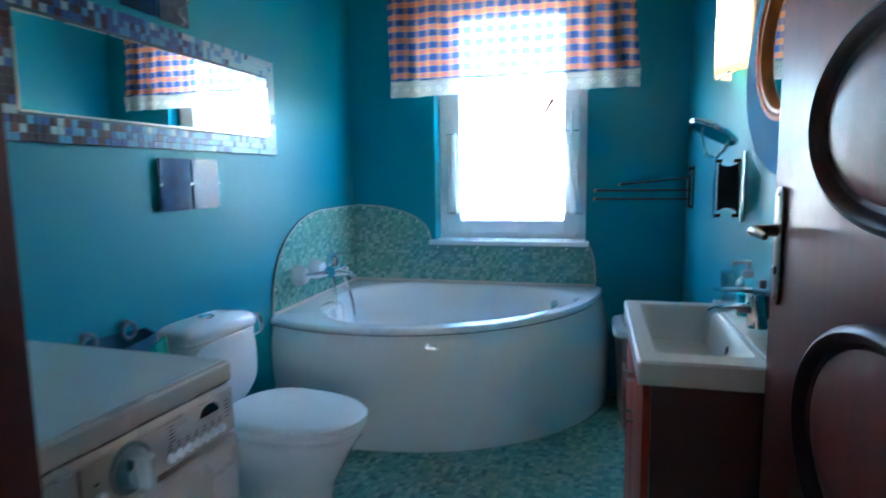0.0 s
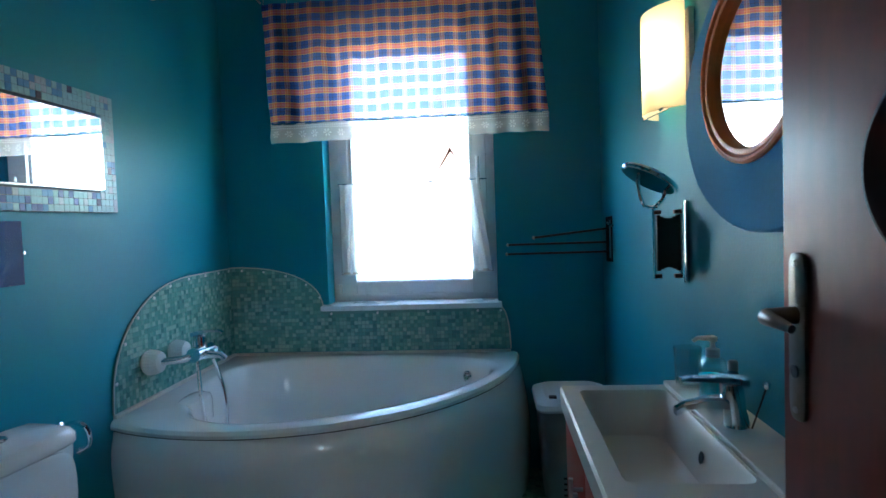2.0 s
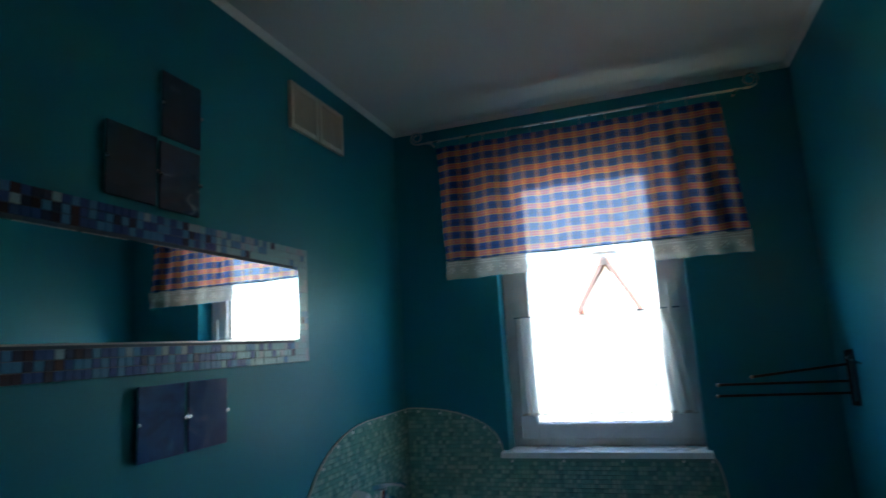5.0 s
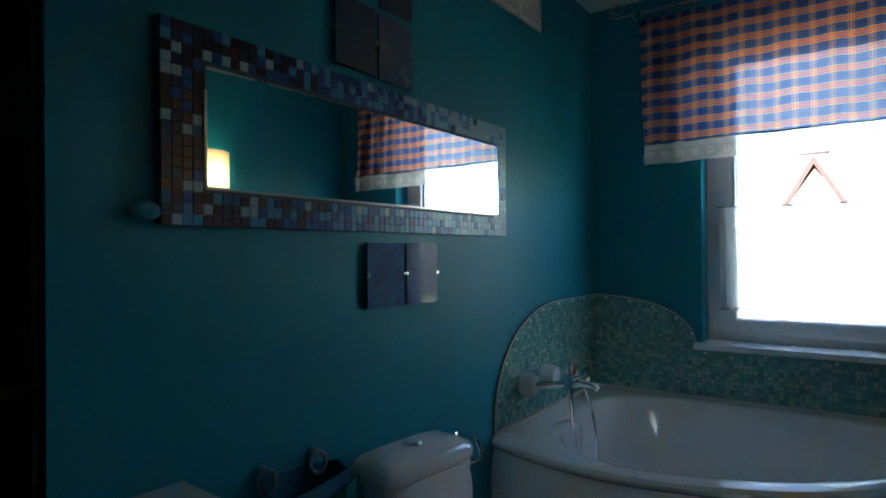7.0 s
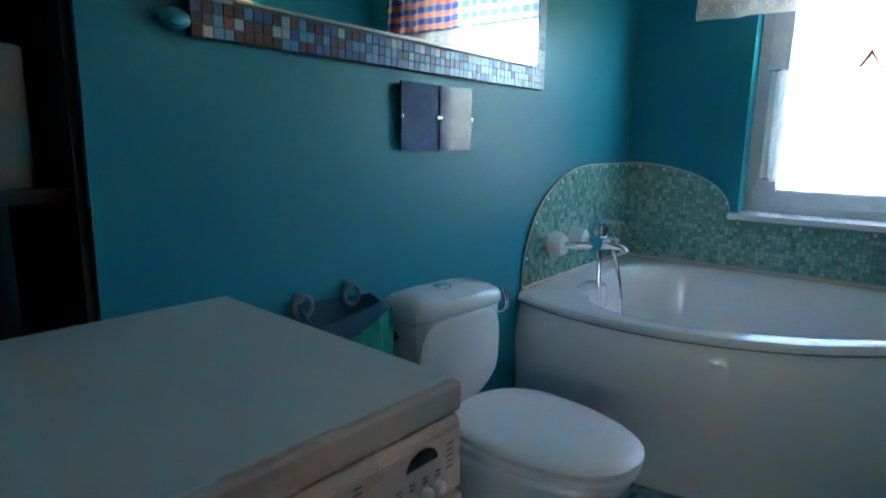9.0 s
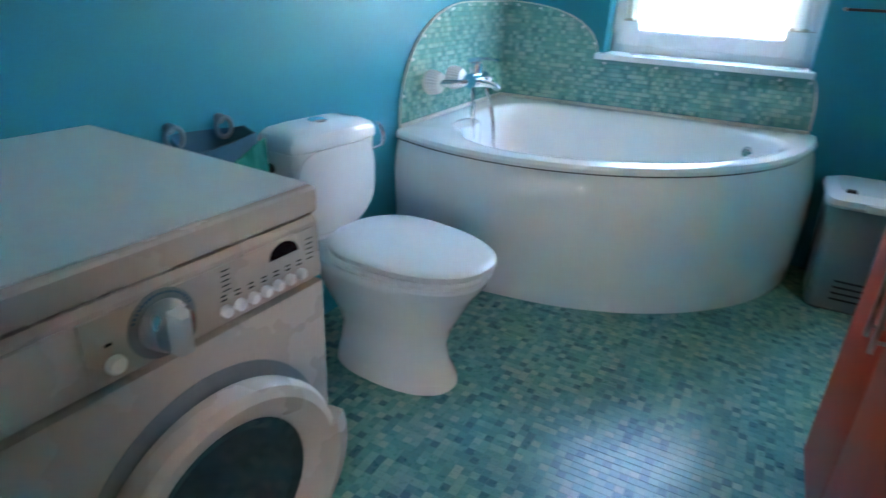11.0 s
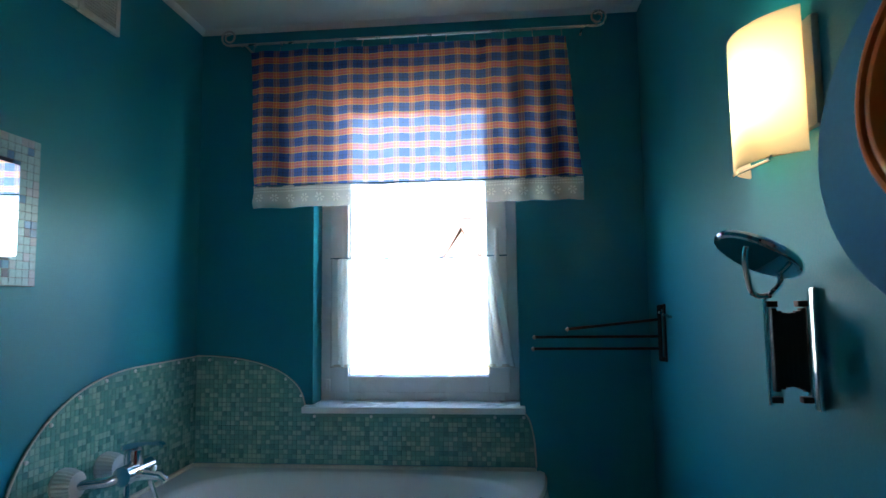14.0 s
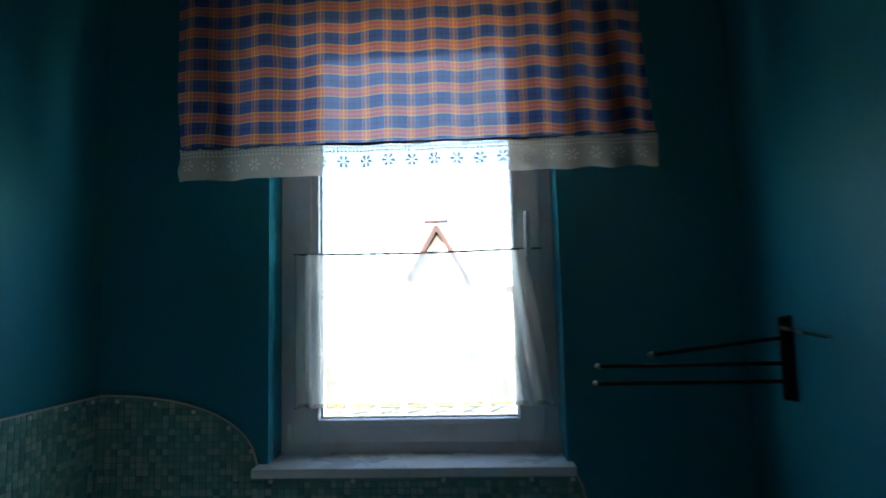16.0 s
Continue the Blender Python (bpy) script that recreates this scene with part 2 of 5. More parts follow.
def cloth_material(name, color, through_share, back, plaid=False, lace=False):
    """Woven cloth: diffuse, translucent and a share of open weave."""
    m = bpy.data.materials.new(name)
    m.use_nodes = True
    nt = m.node_tree
    nt.nodes.clear()
    L = nt.links.new

    def node(kind, op=None, a=None, b=None, c=None):
        n = nt.nodes.new(kind)
        if op:
            n.operation = op
        for i, v in enumerate((a, b, c)):
            if v is None:
                continue
            if hasattr(v, "is_linked"):
                L(v, n.inputs[i])
            else:
                n.inputs[i].default_value = v
        return n.outputs[0]

    tc = nt.nodes.new("ShaderNodeTexCoord").outputs["UV"]
    sep = nt.nodes.new("ShaderNodeSeparateXYZ")
    L(tc, sep.inputs[0])
    u, v = sep.outputs[0], sep.outputs[1]
    col, share = None, None
    weave = nt.nodes.new("ShaderNodeTexNoise")
    weave.inputs["Scale"].default_value = 220
    L(tc, weave.inputs["Vector"])
    if plaid:
        def band(coord, lo, hi):
            f = node("ShaderNodeMath", "FRACT", node("ShaderNodeMath", "DIVIDE", coord, 0.066))
            return node("ShaderNodeMath", "MULTIPLY", node("ShaderNodeMath", "GREATER_THAN", f, lo), node("ShaderNodeMath", "LESS_THAN", f, hi))

        def thread(coord, base, bands):
            mixes = base
            for lo, hi, c in bands:
                mx = nt.nodes.new("ShaderNodeMix")
                mx.data_type = "RGBA"
                L(band(coord, lo, hi), mx.inputs[0])
                if hasattr(mixes, "is_linked"):
                    L(mixes, mx.inputs[6])
                else:
                    mx.inputs[6].default_value = mixes
                mx.inputs[7].default_value = (*c, 1)
                mixes = mx.outputs[2]
            return mixes

        warp = ((0.33, 0.65, (0.42, 0.15, 0.10)), (0.31, 0.34, (0.62, 0.42, 0.20)), (0.64, 0.67, (0.62, 0.42, 0.20)), (0.46, 0.52, (0.66, 0.44, 0.34)), (0.92, 1.0, (0.003, 0.015, 0.07)))
        weft = ((0.28, 0.66, (0.78, 0.13, 0.016)), (0.25, 0.30, (0.82, 0.48, 0.05)), (0.64, 0.69, (0.82, 0.48, 0.05)), (0.44, 0.50, (0.78, 0.30, 0.11)), (0.92, 1.0, (0.003, 0.02, 0.07)))
        mx = nt.nodes.new("ShaderNodeMix")
        mx.data_type = "RGBA"
        mx.inputs[0].default_value = 0.58
        L(thread(u, (0.003, 0.052, 0.25, 1), warp), mx.inputs[6])
        L(thread(v, (0.003, 0.052, 0.25, 1), weft), mx.inputs[7])
        col = mx.outputs[2]
    if lace:
        # flowers of dense stitching on an open net
        fu = node("ShaderNodeMath", "SUBTRACT", node("ShaderNodeMath", "FRACT", node("ShaderNodeMath", "DIVIDE", u, 0.066)), 0.5)
        fv = node("ShaderNodeMath", "DIVIDE", node("ShaderNodeMath", "SUBTRACT", v, 0.042), 0.066)
        r = node("ShaderNodeMath", "SQRT", node("ShaderNodeMath", "ADD", node("ShaderNodeMath", "MULTIPLY", fu, fu), node("ShaderNodeMath", "MULTIPLY", fv, fv)))
        th = node("ShaderNodeMath", "ARCTAN2", fv, fu)
        petal = node("ShaderNodeMath", "GREATER_THAN", node("ShaderNodeMath", "COSINE", node("ShaderNodeMath", "MULTIPLY", th, 6.0)), 0.1)
        flower = node("ShaderNodeMath", "MULTIPLY", petal, node("ShaderNodeMath", "LESS_THAN", r, 0.27))
        flower = node("ShaderNodeMath", "MULTIPLY", flower, node("ShaderNodeMath", "GREATER_THAN", r, 0.07))
        du = node("ShaderNodeMath", "SUBTRACT", node("ShaderNodeMath", "FRACT", node("ShaderNodeMath", "DIVIDE", u, 0.011)), 0.5)
        dv = node("ShaderNodeMath", "SUBTRACT", node("ShaderNodeMath", "FRACT", node("ShaderNodeMath", "DIVIDE", v, 0.011)), 0.5)
        dots = node("ShaderNodeMath", "LESS_THAN", node("ShaderNodeMath", "ADD", node("ShaderNodeMath", "MULTIPLY", du, du), node("ShaderNodeMath", "MULTIPLY", dv, dv)), 0.09)
        dots = node("ShaderNodeMath", "MULTIPLY", dots, node("ShaderNodeMath", "GREATER_THAN", v, 0.068))
        dense = node("ShaderNodeMath", "MAXIMUM", flower, dots)
        share = node("ShaderNodeMath", "MULTIPLY_ADD", dense, -through_share, through_share)
    dif, tra, tp = nt.nodes.new("ShaderNodeBsdfDiffuse"), nt.nodes.new("ShaderNodeBsdfTranslucent"), nt.nodes.new("ShaderNodeBsdfTransparent")
    for n in (dif, tra):
        if col is not None and n is tra:
            thin = nt.nodes.new("ShaderNodeMix")
            thin.data_type = "RGBA"
            thin.inputs[0].default_value = 0.10
            L(col, thin.inputs[6])
            thin.inputs[7].default_value = (0.62, 0.60, 0.58, 1)
            L(thin.outputs[2], n.inputs[0])
        elif col is not None:
            L(col, n.inputs[0])
        else:
            n.inputs[0].default_value = (*color, 1)
    m1, m2 = nt.nodes.new("ShaderNodeMixShader"), nt.nodes.new("ShaderNodeMixShader")
    m1.inputs[0].default_value = back
    if share is not None:
        L(node("ShaderNodeMath", "MULTIPLY_ADD", dense, -0.72 * back, back), m1.inputs[0])
    L(dif.outputs[0], m1.inputs[1])
    L(tra.outputs[0], m1.inputs[2])
    if share is not None:
        L(share, m2.inputs[0])
    else:
        m2.inputs[0].default_value = through_share
    L(m1.outputs[0], m2.inputs[1])
    L(tp.outputs[0], m2.inputs[2])
    bp = nt.nodes.new("ShaderNodeBump")
    bp.inputs["Strength"].default_value, bp.inputs["Distance"].default_value = 0.3, 0.002
    L(weave.outputs[0], bp.inputs["Height"])
    L(bp.outputs[0], dif.inputs["Normal"])
    out = nt.nodes.new("ShaderNodeOutputMaterial")
    L(m2.outputs[0], out.inputs[0])
    return m


M_PLAID = cloth_material("blue_orange_plaid_cotton", (0, 0, 0), 0.045, 0.50, plaid=True)
M_LACE = cloth_material("cream_lace", (0.66, 0.59, 0.51), 0.36, 0.42, lace=True)
M_SHEER = cloth_material("white_sheer_net", (0.87, 0.87, 0.86), 0.30, 0.5)
M_SHADE = cloth_material("frosted_amber_glass", (0.95, 0.87, 0.70), 0.0, 0.72)


def picture_material(name, deep, pale, streak, seed):
    m = material(name, deep, 0.65, vary=0.1, bump=0)
    nt = m.node_tree
    tc = next(n for n in nt.nodes if n.type == "TEX_COORD")
    mp = nt.nodes.new("ShaderNodeMapping")
    mp.inputs["Location"].default_value, mp.inputs["Scale"].default_value = (seed, seed, seed), (1, 9, 14)
    nt.links.new(tc.outputs["Object"], mp.inputs[0])
    tx = nt.nodes.new("ShaderNodeTexNoise")
    tx.inputs["Scale"].default_value, tx.inputs["Detail"].default_value, tx.inputs["Distortion"].default_value = 1.2, 4, 1.2
    nt.links.new(mp.outputs[0], tx.inputs["Vector"])
    ramp = nt.nodes.new("ShaderNodeValToRGB")
    e = ramp.color_ramp.elements
    e[0].position, e[0].color = 0.36, (*deep, 1)
    e[1].position, e[1].color = 0.62, (*pale, 1)
    s = e.new(0.72)
    s.color = (*streak, 1)
    nt.links.new(tx.outputs[0], ramp.inputs[0])
    mul = next(n for n in nt.nodes if n.type == "VECT_MATH")
    nt.links.new(ramp.outputs[0], mul.inputs[0])
    return m


# ---- building helpers ----
ORIGIN = {}


def thing(name, at, label, category, group="", kind=""):
    ob = new(name)
    ob.empty_display_size = 0.05
    ob.location = at
    ORIGIN[ob.name] = Vector(at)
    return tagged(ob, label, category, group, kind)


def shade(me, smooth):
    if smooth:
        me.polygons.foreach_set("use_smooth", [True] * len(me.polygons))
        me.set_sharp_from_angle(angle=radians(35))


def part(name, bm, mat, parent=None, label="", smooth=True):
    """Links a bmesh, given in world places, as one mesh under a thing or a part."""
    bmesh.ops.recalc_face_normals(bm, faces=bm.faces)
    at = ORIGIN[parent.name] if parent else Vector((0, 0, 0))
    bm.transform(Matrix.Translation(-at))
    me = bpy.data.meshes.new(name)
    bm.to_mesh(me)
    bm.free()
    me.materials.append(mat)
    shade(me, smooth)
    ob = new(name, me)
    if parent:
        ob.parent = parent
    ORIGIN[ob.name] = at
    return tagged(ob, label)


def solo(name, bm, mat, label, category, at=None, kind="", group="", smooth=True):
    """A thing of one mesh, its origin at its base."""
    at = Vector(at or (0, 0, 0))
    bmesh.ops.recalc_face_normals(bm, faces=bm.faces)
    bm.transform(Matrix.Translation(-at))
    me = bpy.data.meshes.new(name)
    bm.to_mesh(me)
    bm.free()
    me.materials.append(mat)
    shade(me, smooth)
    ob = new(name, me)
    ob.location = at
    ORIGIN[ob.name] = at
    return tagged(ob, label, category, group, kind)


def box(x0, x1, y0, y1, z0, z1, bevel=0.0, seg=2, bm=None):
    out = bm or bmesh.new()
    r = bmesh.ops.create_cube(out, size=1.0)
    vs = r["verts"]
    for v in vs:
        v.co = Vector((x0 + (v.co.x + 0.5) * (x1 - x0), y0 + (v.co.y + 0.5) * (y1 - y0), z0 + (v.co.z + 0.5) * (z1 - z0)))
    if bevel:
        es = {e for v in vs for e in v.link_edges}
        bmesh.ops.bevel(out, geom=list(es), offset=bevel, segments=seg, affect="EDGES", profile=0.6)
    return out


def loft(rings, cap0=True, cap1=True, bm=None, closed=True):
    out = bm or bmesh.new()
    vs = [[out.verts.new(p) for p in ring] for ring in rings]
    n = len(rings[0])
    for a, b in zip(vs, vs[1:]):
        for i in range(n if closed else n - 1):
            j = (i + 1) % n
            out.faces.new((a[i], a[j], b[j], b[i]))
    if cap0:
        out.faces.new(vs[0][::-1])
    if cap1:
        out.faces.new(vs[-1])
    return out


def lathe(profile, at, axis=(0, 0, 1), n=24, bm=None):
    """profile: (radius, height) along axis from at."""
    q = Vector((0, 0, 1)).rotation_difference(Vector(axis).normalized())
    rings = [[Vector(at) + q @ Vector((r * math.cos(2 * math.pi * i / n), r * math.sin(2 * math.pi * i / n), h)) for i in range(n)] for r, h in profile]
    return loft(rings, bm=bm)


def tube(points, r, n=10, bm=None, smooth_steps=0):
    pts = [Vector(p) for p in points]
    if smooth_steps:
        fine = []
        for i in range(len(pts) - 1):
            p0, p1, p2, p3 = pts[max(i - 1, 0)], pts[i], pts[i + 1], pts[min(i + 2, len(pts) - 1)]
            for k in range(smooth_steps):
                t = k / smooth_steps
                fine.append(0.5 * ((2 * p1) + (p2 - p0) * t + (2 * p0 - 5 * p1 + 4 * p2 - p3) * t * t + (3 * p1 - p0 - 3 * p2 + p3) * t ** 3))
        pts = fine + [pts[-1]]
    rings, up = [], None
    for i, p in enumerate(pts):
        d = (pts[min(i + 1, len(pts) - 1)] - pts[max(i - 1, 0)]).normalized()
        if up is None:
            up = d.orthogonal().normalized()
        up = (up - d * up.dot(d)).normalized()
        side = d.cross(up)
        rr = r[i] if isinstance(r, (list, tuple)) else r
        rings.append([p + rr * (math.cos(2 * math.pi * k / n) * up + math.sin(2 * math.pi * k / n) * side) for k in range(n)])
    return loft(rings, bm=bm)


def superellipse(cx, cy, a, b, z, n=48, power=2.5, front=None):
    pts = []
    for i in range(n):
        t = 2 * math.pi * i / n
        c, s = math.cos(t), math.sin(t)
        aa = front if (front and c > 0) else a
        pts.append(Vector((cx + aa * math.copysign(abs(c) ** (2 / power), c), cy + b * math.copysign(abs(s) ** (2 / power), s), z)))
    return pts


# ---- the room ----
XL, XR, YN, YS, ZC = 0.15, 2.13, 4.71, 1.60, 2.605
NICHE_Y0, NICHE_Y1, NICHE_Z0, NICHE_Z1, NICHE_X = 1.62, 2.135, 0.0, 2.30, -0.22
WX0, WX1, WZ0, WZ1 = 0.688, 1.588, 0.885, 2.34


def joined(boxes, bevel=0.0):
    bm = bmesh.new()
    for b in boxes:
        box(*b, bm=bm)
    return bm


wall_north = solo("wall_north", joined([(XL - 0.3, WX0, YN, YN + 0.19, -0.3, 2.9), (WX1, XR + 0.3, YN, YN + 0.19, -0.3, 2.9), (WX0, WX1, YN, YN + 0.19, -0.3, WZ0 - 0.02), (WX0, WX1, YN, YN + 0.19, WZ1, 2.9)]), M_WALL, "teal painted wall with a deep window recess", "wall", kind="structure", smooth=False)
wall_west = solo("wall_west", joined([(XL - 0.3, XL, NICHE_Y1, YN, -0.3, 2.9), (XL - 0.3, XL, YS, NICHE_Y1, NICHE_Z1, 2.9)]), M_WALL, "teal painted wall with an alcove above the washing machine", "wall", kind="structure", smooth=False)
wall_niche = solo("wall_alcove", joined([(NICHE_X - 0.1, NICHE_X, YS - 0.1, NICHE_Y1, -0.3, NICHE_Z1), (NICHE_X, XL, YS - 0.1, NICHE_Y0, -0.3, NICHE_Z1)]), M_NICHE, "lining at the back of the alcove, its shade put in the colour", "wall", kind="structure", smooth=False)
wall_east = solo("wall_east", box(XR, XR + 0.2, 1.40, YN, -0.3, 2.9), M_WALL, "teal painted wall beside the washbasin", "wall", kind="structure", smooth=False)
DX0, DX1, DZ = 1.06, 2.085, 2.08
wall_south = solo("wall_south", joined([(NICHE_X - 0.1, DX0, YS - 0.15, YS - 0.1, -0.3, 2.9), (XL - 0.02, DX0, YS - 0.1, YS, -0.3, 2.9), (DX1, XR, YS - 0.15, YS, -0.3, 2.9), (DX0, DX1, YS - 0.15, YS, DZ, 2.9)]), M_WALL, "teal painted wall with the doorway", "wall", kind="structure", smooth=False)
ceiling = solo("ceiling", box(XL - 0.3, XR + 0.2, YS - 0.15, YN + 0.19, ZC, ZC + 0.28), M_CEIL, "plain white painted ceiling", "ceiling", kind="structure", smooth=False)
bm = bmesh.new()
for a, b in (((XL, YS), (XL, YN)), ((XL, YN), (XR, YN)), ((XR, YN), (XR, YS))):
    d = (Vector((*b, 0)) - Vector((*a, 0))).normalized()
    nrm = Vector((d.y, -d.x, 0))
    prof = [(0.0, 0.0), (0.0, -0.022), (0.008, -0.018), (0.018, -0.008), (0.022, 0.0)]
    rings = [[Vector((*p, ZC)) + nrm * o + Vector((0, 0, h)) for o, h in prof] for p in (a, b)]
    loft(rings, bm=bm)
cove = solo("trim_cove", bm, M_CEIL, "thin white cove where walls meet ceiling", "trim", kind="structure")
# hall behind the doorway; its unseen narrow opening is added to spill fill light
hall = solo("wall_hall", joined([(0.2, 0.3, -0.9, YS - 0.15, -0.3, 2.9), (2.9, 3.0, -0.9, YS - 0.15, -0.3, 2.9), (0.2, 2.66, -1.0, -0.9, -0.3, 2.9), (2.84, 3.0, -1.0, -0.9, -0.3, 2.9), (2.66, 2.84, -1.0, -0.9, -0.3, 1.15), (2.66, 2.84, -1.0, -0.9, 2.00, 2.9), (XR, 3.0, YS - 0.25, YS - 0.15, -0.3, 2.9)]), M_HALL, "plain hall wall outside the bathroom, with an added opening for fill light", "wall", kind="structure", smooth=False)
solo("ceiling_hall", box(0.2, 3.0, -1.0, YS - 0.15, ZC, ZC + 0.28), M_CEIL, "plain white hall ceiling", "ceiling", kind="structure", smooth=False)
solo("floor_hall", box(0.2, 3.0, -1.0, YS - 0.15, -0.3, -0.004), M_HALL_FLOOR, "brown hall floor", "floor", kind="structure", smooth=False)
floor = solo("floor", box(NICHE_X, XR, YS - 0.15, YN, -0.3, -0.0007), M_GROUT, "floor of small green glass mosaic", "floor", kind="structure", smooth=False)
# door lining
bm = bmesh.new()
for b in ((DX0, DX0 + 0.035, YS - 0.16, YS + 0.012, -0.003, DZ), (DX1 - 0.03, DX1, YS - 0.16, YS - 0.002, -0.003, DZ), (DX0 + 0.035, DX1 - 0.03, YS - 0.16, YS - 0.002, DZ - 0.035, DZ)):
    box(*b, bevel=0.004, bm=bm)
for b in ((DX0 - 0.06, DX0 + 0.02, YS, YS + 0.014, 0, DZ + 0.06), (DX0 + 0.02, DX1 + 0.03, YS, YS + 0.014, DZ - 0.02, DZ + 0.06)):
    box(*b, bevel=0.004, bm=bm)
solo("trim_door_frame", bm, M_DOOR_DARK, "dark mahogany door frame", "trim", kind="structure")

# ---- window ----
win = thing("window_1", (1.14, YN + 0.1, WZ0), "white plastic window, shut, with a bright view", "window", kind="structure")
FY0, FY1 = 4.825, 4.895
IX0, IX1, IZ0, IZ1 = 0.82, 1.455, 1.0, 2.22


def ring_frame(x0, x1, z0, z1, i0, i1, j0, j1, y0, y1, bevel):
    bm = bmesh.new()
    for b in ((x0, i0, y0, y1, z0, z1), (i1, x1, y0, y1, z0, z1), (i0, i1, y0, y1, z0, j0), (i0, i1, y0, y1, j1, z1)):
        box(*b, bevel=bevel, bm=bm)
    return bm


part("window_frame", ring_frame(WX0 - 0.012, WX1 + 0.012, 0.88, WZ1 + 0.012, 0.755, 1.525, 0.945, 2.275, FY0 + 0.012, FY1, 0.004), M_PVC, win)
sash = part("sash", ring_frame(0.735, 1.545, 0.925, 2.295, IX0, IX1, IZ0, IZ1, FY0 - 0.006, FY0 + 0.05, 0.006), M_PVC, win)
part("glazing_bead", ring_frame(IX0 - 0.018, IX1 + 0.018, IZ0 - 0.018, IZ1 + 0.018, IX0 - 0.002, IX1 + 0.002, IZ0 - 0.002, IZ1 + 0.002, FY0 - 0.011, FY0 - 0.004, 0.002), M_PVC, sash)
part("seal", ring_frame(IX0 - 0.003, IX1 + 0.003, IZ0 - 0.003, IZ1 + 0.003, IX0 + 0.003, IX1 - 0.003, IZ0 + 0.003, IZ1 - 0.003, FY0 + 0.008, FY0 + 0.03, 0), M_SEAL, sash, "thin black rubber seal", smooth=False)
pane = part("pane", box(IX0 - 0.01, IX1 + 0.01, FY0 + 0.016, FY0 + 0.022, IZ0 - 0.01, IZ1 + 0.01), M_GLASS, win, smooth=False)
pane.visible_shadow = False
bm = box(1.487, 1.513, FY0 - 0.016, FY0 - 0.006, 1.475, 1.545, 0.003)
tube([(1.50, FY0 - 0.012, 1.51), (1.50, FY0 - 0.045, 1.512), (1.50, FY0 - 0.05, 1.53), (1.50, FY0 - 0.046, 1.65)], [0.009, 0.009, 0.011, 0.009], bm=bm)
part("handle", bm, M_PLASTIC, win, "white lever handle")
bm = box(0.709, 0.733, FY0 - 0.014, FY0 + 0.01, 0.93, 0.985, 0.004)
lathe([(0.007, 0), (0.007, 0.05)], (0.718, FY0 - 0.012, 0.935), bm=bm, n=10)
part("hinge", bm, M_PLASTIC, win)
part("window_sill", box(0.655, 1.607, YN - 0.055, FY0 + 0.02, WZ0 - 0.024, WZ0 + 0.004, 0.006, 3), M_PVC, win, "white sill board with a rounded nose")
bm = tube([(0.795, FY0 - 0.015, 2.2), (0.793, FY0 - 0.02, 1.5), (0.80, FY0 - 0.02, 1.08)], 0.0022, n=6)
lathe([(0.002, 0), (0.007, 0.006), (0.006, 0.03), (0.002, 0.036)], (0.80, FY0 - 0.02, 1.045), bm=bm, n=10)
part("pull_cord", bm, M_PLASTIC, win)

# ---- outside ----
g = bmesh.new()
bmesh.ops.create_grid(g, x_segments=1, y_segments=1, size=2500, matrix=Matrix.Translation((0, 0, -0.6)))
solo("ground", g, M_GROUND, "pale ground outside reaching the horizon", "ground", at=(0, 0, -0.6), kind="structure", smooth=False)


def gable_house(cx, y, half, eave, ridge, depth):
    h = thing("house", (cx, y, -0.6), "cream rendered house with a red gable", "house")
    w = half * 0.86
    bm = loft([[Vector((cx - w, yy, -0.6)), Vector((cx + w, yy, -0.6)), Vector((cx + w, yy, eave)), Vector((cx, yy, ridge - 0.25)), Vector((cx - w, yy, eave))] for yy in (y, y + depth)])
    part("wall", bm, M_PLASTER, h, smooth=False)
    for s in (-1, 1):
        a, b = Vector((cx, 0, ridge)), Vector((cx + s * half, 0, eave - 0.3))
        n = Vector((-(b - a).z * s, 0, (b - a).x * s)).normalized() * 0.12
        if n.z < 0:
            n = -n
        prof = [a, b, b + n, a + n]
        part("roof_slope", loft([[p + Vector((0, yy, 0)) for p in prof] for yy in (y - 0.35, y + depth)]), M_ROOF, h, smooth=False)
        prof = [a + Vector((0, 0, 0.13)), b + Vector((0, 0, 0.13)), b - Vector((0, 0, 0.16)), a - Vector((0, 0, 0.16))]
        part("bargeboard", loft([[p + Vector((0, yy, 0)) for p in prof] for yy in (y - 0.42, y - 0.36)]), M_BARGE, h, "dark red painted bargeboard", smooth=False)
    part("ridge_cap", box(cx - 0.45, cx + 0.45, y - 0.5, y - 0.3, ridge + 0.14, ridge + 0.24, 0.02), M_BARGE, h)
    return h


gable_house(0.02, 25.0, 1.12, 2.58, 4.28, 9.0)
wing = thing("house", (0.0, 27.0, -0.6), "long cream rendered wing behind the gable", "house")
part("wall", box(-9, 8, 27.0, 33.0, -0.6, 2.3), M_PLASTER, wing, smooth=False)
part("roof", loft([[Vector((x, 26.6, 2.2)), Vector((x, 30.0, 3.3)), Vector((x, 33.4, 2.2)), Vector((x, 33.4, 2.1)), Vector((x, 26.6, 2.1))] for x in (-9.3, 8.3)]), M_PLASTER, wing, smooth=False)
fence = thing("fence", (1.0, 14.0, -0.6), "pale yellow garden fence with white posts", "fence")
part("rail", box(-8, 10, 13.98, 14.02, 0.02, 0.12, 0.01), M_YELLOW, fence)
part("rail", box(-8, 10, 13.98, 14.02, -0.45, -0.37, 0.01), M_YELLOW, fence)
for i in range(36):
    bm = box(-8 + i * 0.5 - 0.06, -8 + i * 0.5 + 0.06, 13.94, 13.975, -0.6, 0.1, 0.008)
    part("picket", bm, M_PLASTER, fence)

